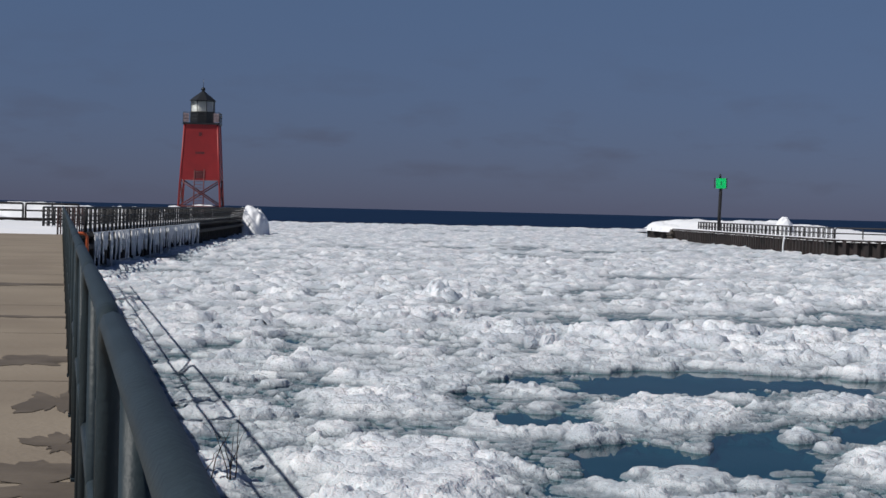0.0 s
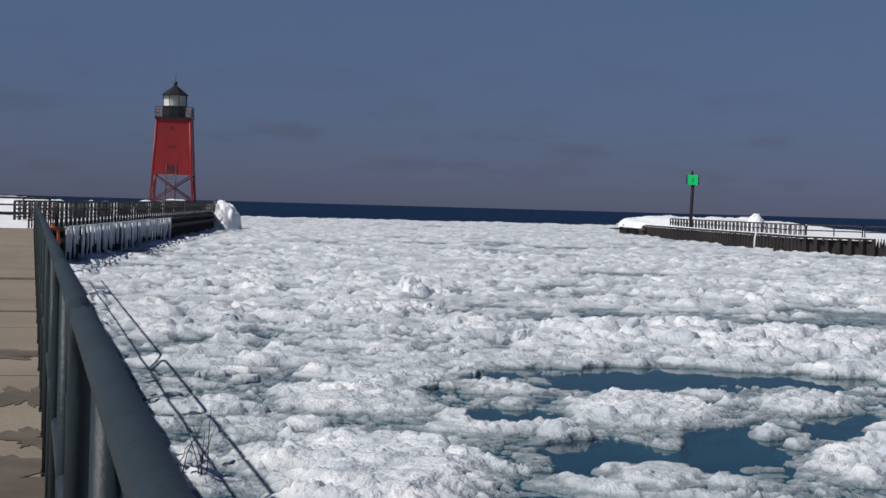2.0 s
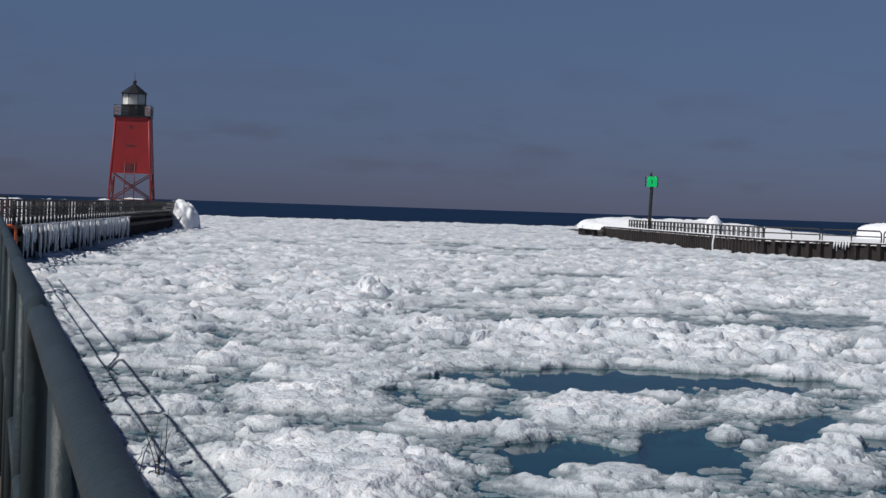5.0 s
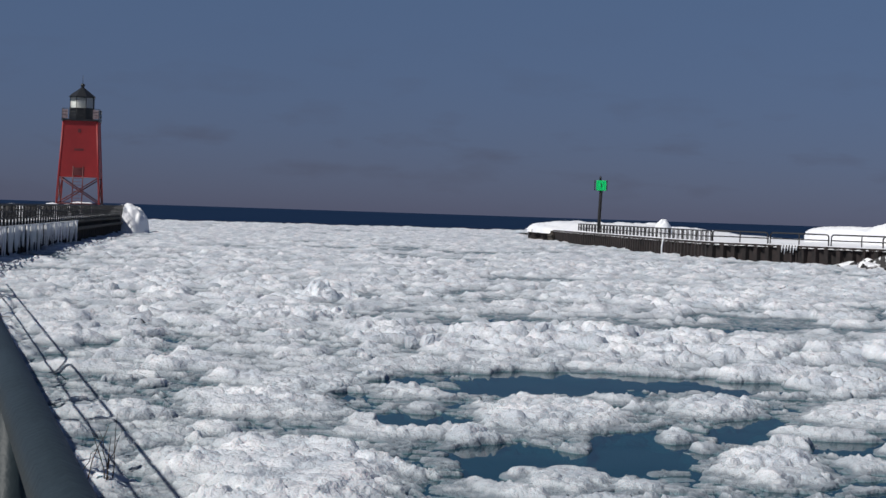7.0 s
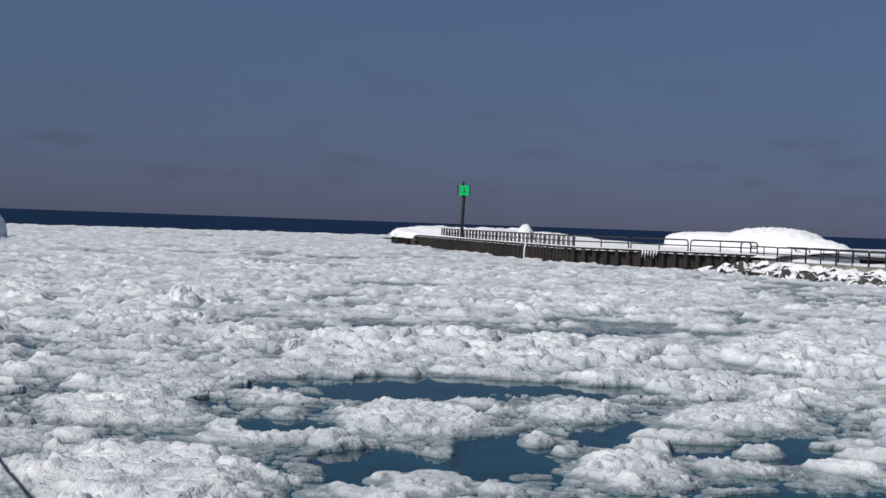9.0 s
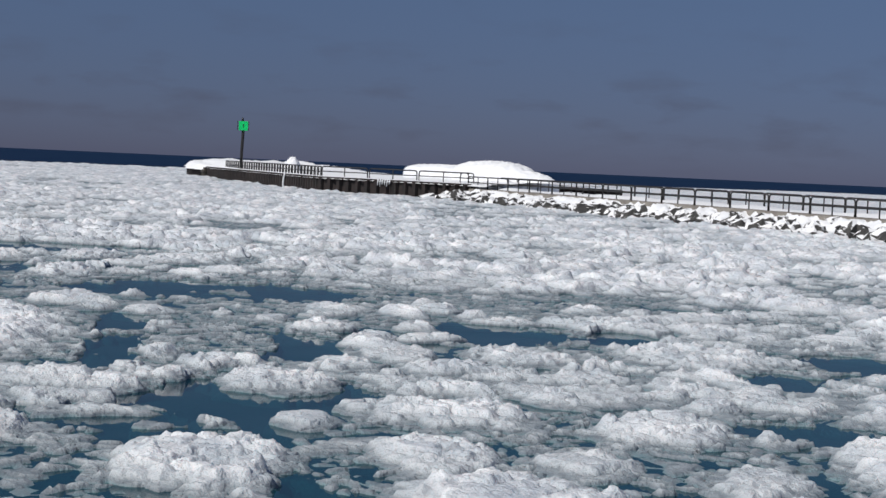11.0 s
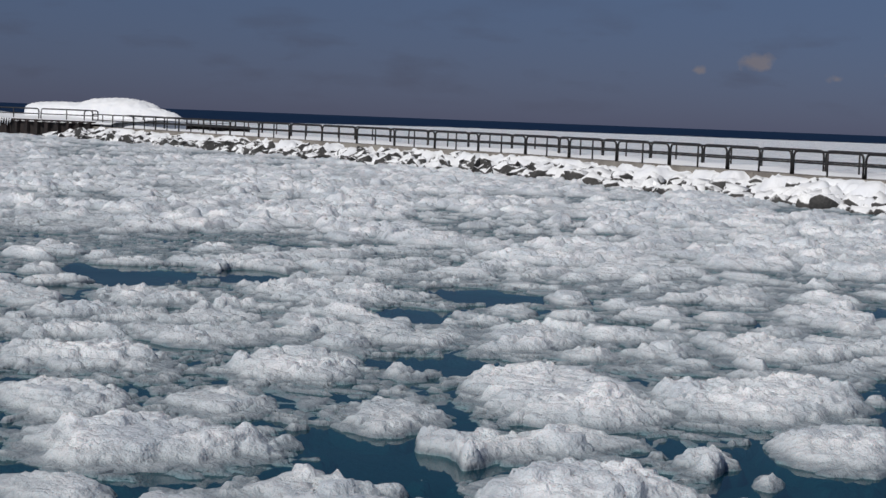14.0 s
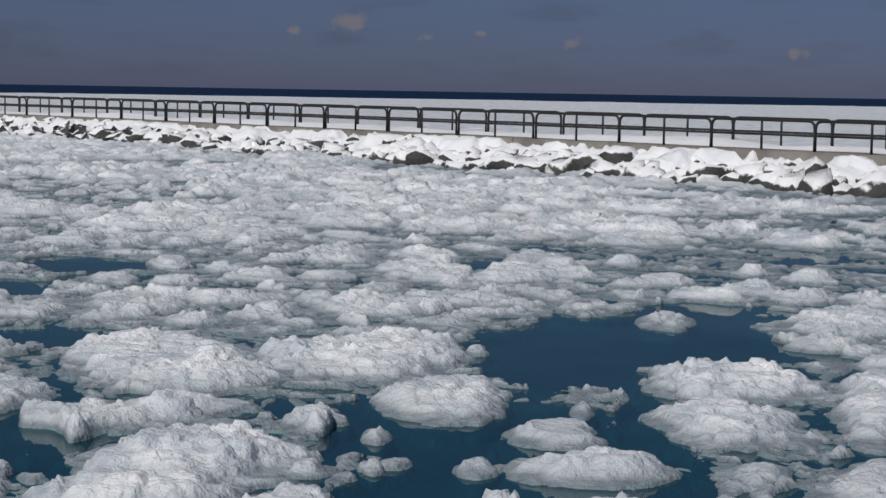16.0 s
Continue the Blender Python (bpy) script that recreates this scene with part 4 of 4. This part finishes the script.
g = n.new("ShaderNodeNewGeometry")
face = n.new("ShaderNodeSeparateXYZ")
l.new(g.outputs["Normal"], face.inputs[0])
patch, grit = n.new("ShaderNodeTexNoise"), n.new("ShaderNodeTexNoise")
patch.inputs["Scale"].default_value, grit.inputs["Scale"].default_value = 1.3, 9.0
patch.inputs["Detail"].default_value = grit.inputs["Detail"].default_value = 5
for t in (patch, grit):
    l.new(g.outputs["Position"], t.inputs["Vector"])
lie = n.new("ShaderNodeMath")
lie.operation = "MULTIPLY_ADD"
lie.inputs[1].default_value = 1.3
l.new(patch.outputs["Fac"], lie.inputs[0])
l.new(face.outputs["Z"], lie.inputs[2])
cover = n.new("ShaderNodeMapRange")
cover.inputs["From Min"].default_value, cover.inputs["From Max"].default_value = 1.19, 1.29
l.new(lie.outputs[0], cover.inputs["Value"])
stone = n.new("ShaderNodeMix")
stone.data_type = "RGBA"
stone.inputs["A"].default_value, stone.inputs["B"].default_value = (0.015, 0.015, 0.015, 1), (0.085, 0.082, 0.08, 1)
l.new(grit.outputs["Fac"], stone.inputs["Factor"])
mix = n.new("ShaderNodeMix")
mix.data_type = "RGBA"
l.new(cover.outputs[0], mix.inputs["Factor"])
l.new(stone.outputs["Result"], mix.inputs["A"])
mix.inputs["B"].default_value = (0.87, 0.88, 0.90, 1)
l.new(mix.outputs["Result"], p.inputs["Base Color"])
p.inputs["Roughness"].default_value = 0.75
b = n.new("ShaderNodeBump")
b.inputs["Strength"].default_value, b.inputs["Distance"].default_value = 0.6, 0.06
l.new(grit.outputs["Fac"], b.inputs["Height"])
l.new(b.outputs[0], p.inputs["Normal"])
for me in rock_forms:
    me.materials.append(CAPPED)
    me.polygons.foreach_set("use_smooth", [True] * len(me.polygons))


def stone_place(y):
    k = rng.random()
    s = rng.uniform(0.42, 0.9) * (1.1 - 0.25 * k)
    x = shore(y) + 0.1 + (crest(y) - shore(y) - 1.0) * k
    return pose(x, y, -0.18 + 0.62 * k, rng.uniform(-35, 35), rng.uniform(-35, 35), rng.uniform(0, 360)) @ Matrix.Diagonal((s, s * rng.uniform(0.8, 1.4), s * rng.uniform(0.95, 1.45), 1))


for i in range(298):
    rk = part("rock", rock_forms[i % 9], breakwater)
    rk.matrix_world = stone_place(-9 + 62 * (i + rng.random()) / 298)
verts, faces = [], []
for i in range(330):
    m = stone_place(53 + 76 * (i + rng.random()) / 330)
    me, k = rock_forms[i % 9], len(verts)
    verts += [m @ v.co for v in me.vertices]
    faces += [tuple(j + k for j in q.vertices) for q in me.polygons]
part("rocks_beyond", mesh("rocks_beyond", verts, faces, CAPPED), breakwater, "distant snow-capped breakwater stones", kind="stuff")


def blanket(x, y):
    """Snow that drapes the stones."""
    u = (x - shore(y)) / (crest(y) - shore(y))
    stone = layered(x * 0.75, y * 0.75, 4, 51, True)
    f1, f2, who = cells(x / 1.5 + 5, y / 1.5, 52)
    g1, g2, kid = cells(x / 0.7, y / 0.7, 55)
    z = -0.73 + 1.62 * np.clip(u + 0.02, 0, 1.0) ** 0.8 + 0.55 * (stone - 0.45) + 0.75 * (who - 0.42) * step_up(f2 - f1, 0.02, 0.30) + 0.28 * (kid - 0.4) * step_up(g2 - g1, 0.02, 0.3)
    return np.minimum(z, WALK - 0.22 + 0.25 * stone)


field = sheet("breakwater_snow", spread(46.0, 79.0, 0.16), spread(-10, 126, 0.2), blanket, SNOW,
              lambda x, y, z: (x > shore(y) - 0.4) & (x < crest(y) - 0.35) & (z > 0.0))
tagged(field, "thick rounded snow draped over the breakwater stones", "snow", kind="stuff")


def walk_snow(x, y):
    u = x - crest(y)
    return WALK - 0.1 + 0.42 * layered(x * 0.35, y * 0.22, 3, 61) * step_up(u, 0.2, 2.0)


field = sheet("walkway_snow", spread(51, 84, 0.35), spread(-11, 127, 0.35), walk_snow, SNOW, lambda x, y, z: (x > crest(y) + 0.1) & (x < crest(y) + 4.1) & (z > WALK - 0.05))
tagged(field, "snow drifts lying along the concrete walkway", "snow", kind="stuff")
for off in (0.0, 3.6):
    p_root = rail_panel("guard_rail", 4.92, 1.04, 0.052, DARK_STEEL, posts=1, bend=0.3, label="dark steel pipe railing on the breakwater walkway", category="railing", group="breakwater walkway railing")
    first = 0
    for (xa, ya), (xb, yb) in zip(zip(LINE_X, LINE_Y), list(zip(LINE_X, LINE_Y))[1:]):
        along(p_root, xa + off, ya + off * 0.4, xb + off, yb + off * 0.4, WALK, math.hypot(xb - xa, yb - ya) / round(math.hypot(xb - xa, yb - ya) / 5.2), first)
        first = 1

# ---- single floes ----
def floe(cx, cy, rx, ry, h, heading, seed):
    """A floe with steep sides and a lumpy top; its own mesh."""
    step = 0.036 if max(rx, ry) < 2.5 else 0.05
    xs, ys = spread(-1.75 * rx - 0.1, 1.75 * rx + 0.1, step), spread(-1.75 * ry - 0.1, 1.75 * ry + 0.1, step)
    gx, gy = np.meshgrid(xs, ys)
    k = seed * 13.7
    small = min(1.0, 0.35 + 0.65 * min(rx, ry))
    chip = rubble(gx + k, gy - k, 0.38, 14)
    r = np.hypot(gx / rx, gy / ry) + 0.7 * (layered(gx * 0.9 + k, gy * 0.9 - k, 4, 7) - 0.5) + small * (0.36 * (layered(gx * 3.0 + k, gy * 3.0 - k, 4, 5) - 0.5) - 0.16 * (chip - 0.4))
    shelf = 1 - step_up(r, 0.98, 1.26)
    skirt = 1 - step_up(r, 0.86, 1.02)
    core = 1 - step_up(r + 0.35 * (layered(gx * 2.2 - k, gy * 2.2, 3, 4) - 0.5), 0.40, 0.98)
    hill = layered(gx * 0.8 - k, gy * 0.8 + k, 3, 8)
    z = -0.34 + 0.27 * shelf + skirt * (0.065 + 0.05 * h) + core * h * (0.22 + 0.75 * hill) + skirt * small * (0.3 + 0.7 * core) * crust(gx + k, gy - k, core)
    z = z + 0.012 * np.sin(z * 2 * math.pi / 0.075)
    idx = np.arange(gx.size).reshape(gx.shape)
    q = np.stack([idx[:-1, :-1], idx[:-1, 1:], idx[1:, 1:], idx[1:, :-1]], -1).reshape(-1, 4)
    q = q[(r.reshape(-1)[q] < 1.24).any(1)]
    used, back = np.unique(q, return_inverse=True)
    verts = np.stack([gx, gy, z], -1).reshape(-1, 3)[used]
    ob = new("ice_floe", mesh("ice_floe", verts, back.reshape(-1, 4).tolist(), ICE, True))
    ob.matrix_world = pose(cx, cy, 0, 0, 0, -heading)
    return tagged(ob, "lumpy white ice floe with wet edges in dark water", "ice floe", group="floes in the channel")


def in_lead(x, y):
    for cx, cy, a0, b0, heading in LEADS + LEADS_2:
        s, c = math.sin(radians(heading)), math.cos(radians(heading))
        if math.hypot(((x - cx) * s + (y - cy) * c) / a0, ((x - cx) * c - (y - cy) * s) / b0) < 1.1:
            return True
    return any(math.hypot(x - f[0], y - f[1]) < 0.9 * max(f[2], f[3]) + 0.5 for f in FLOES + FLOES_2 + FLOES_3)


for i, (x, y, rx, ry, h, heading) in enumerate(FLOES + FLOES_2 + FLOES_3):
    floe(x, y, rx, ry, h, heading, i + 1)

# a ridge of heaped ice far out in the channel
for i, args in enumerate(((12.9, 63.2, -0.05, 0.9, 1.0, 0.72), (13.9, 63.6, -0.05, 0.7, 0.8, 0.5), (11.9, 63.0, -0.05, 0.8, 0.8, 0.36))):
    tagged(mound("ice_hummock", *args, 12, ICE, 71 + i, 0.5, 1.1, 44), "bright hummock of heaped ice standing in the pack", "ice")

# upended slabs in the pack
rng = random.Random(41)
for i, (x, y, w, h) in enumerate(((11.1, 41.9, 0.45, 0.34), (15.9, 47.5, 0.4, 0.3))):
    slab = []
    for k in range(3):
        t, lean = rng.uniform(0.10, 0.2), rng.uniform(-0.25, 0.35)
        a0 = w * (k - 1) * 0.55
        pts = [(a0 - 0.5 * w, -t, -0.25), (a0 + 0.5 * w, -t, -0.25), (a0 + 0.5 * w, t, -0.25), (a0 - 0.5 * w, t, -0.25)]
        hh = h * rng.uniform(0.6, 1.0)
        tops = [(a0 + lean - 0.22 * w, 0.05 - t * 0.4, hh * 0.8), (a0 + lean + 0.10 * w, -0.05, hh), (a0 + lean + 0.18 * w, 0.3, hh * 0.9), (a0 + lean - 0.15 * w, 0.35, hh * 0.75)]
        slab.append((pts + tops, [(3, 2, 1, 0), (4, 5, 6, 7), (0, 1, 5, 4), (1, 2, 6, 5), (2, 3, 7, 6), (3, 0, 4, 7)]))
    ob = part("ice_slab", mesh("ice_slab", *join(*slab), ICE), None, "upended bluish white ice slab standing in the pack", category="ice slab", group="upended slabs")
    ob.matrix_world = pose(x, y, 0.1, 0, 0, rng.uniform(-25, 25))

# small floes scattered between the large ones
rng = random.Random(31)
forms = [floe(0, 0, rng.uniform(0.45, 0.9), rng.uniform(0.35, 0.7), rng.uniform(0.08, 0.2), 0, 70 + i) for i in range(12)]
spots = []
while len(spots) < 170:
    if rng.random() < 0.4:
        x, y = rng.uniform(2.5, 16), rng.uniform(20.5, 40)
    else:
        x, y = rng.uniform(5, 27), rng.uniform(-14, 12)
    if all(math.hypot(x - a0, y - b0) > 1.0 for a0, b0 in spots) and not in_lead(x, y):
        spots.append((x, y))
for i, (x, y) in enumerate(spots):
    k = rng.uniform(0.6, 1.25)
    m = pose(x, y, rng.uniform(-0.03, 0.06), rng.uniform(-4, 4), rng.uniform(-4, 4), rng.uniform(0, 360))
    f = forms[i] if i < 12 else copy_thing(forms[i % 12], m)
    f.matrix_world = m @ Matrix.Diagonal((k, k, 1, 1))
    tagged(f, "small broken piece of white lake ice among larger floes", "ice floe", group="small floes")

# ---- dead twigs by the pier ----
rng = random.Random(12)
shrub = thing("dead_shrub", (1.87, 20.7, 0.12), label="bare dead twigs standing in the ice by the pier", category="shrub")
for i in range(7):
    x0 = rng.choice((-0.22, 0.05, 0.25)) + rng.uniform(-0.04, 0.04)
    x1, h = x0 + rng.uniform(-0.22, 0.25), rng.uniform(0.35, 0.8)
    path = [(x0 + (x1 - x0) * (k / 5) ** 1.5 + rng.uniform(-0.015, 0.015), rng.uniform(-0.05, 0.05), h * k / 5) for k in range(6)]
    part("twig", mesh("twig", *tube(path, [0.008, 0.007, 0.006, 0.005, 0.004, 0.003], 5), TWIG), shrub)
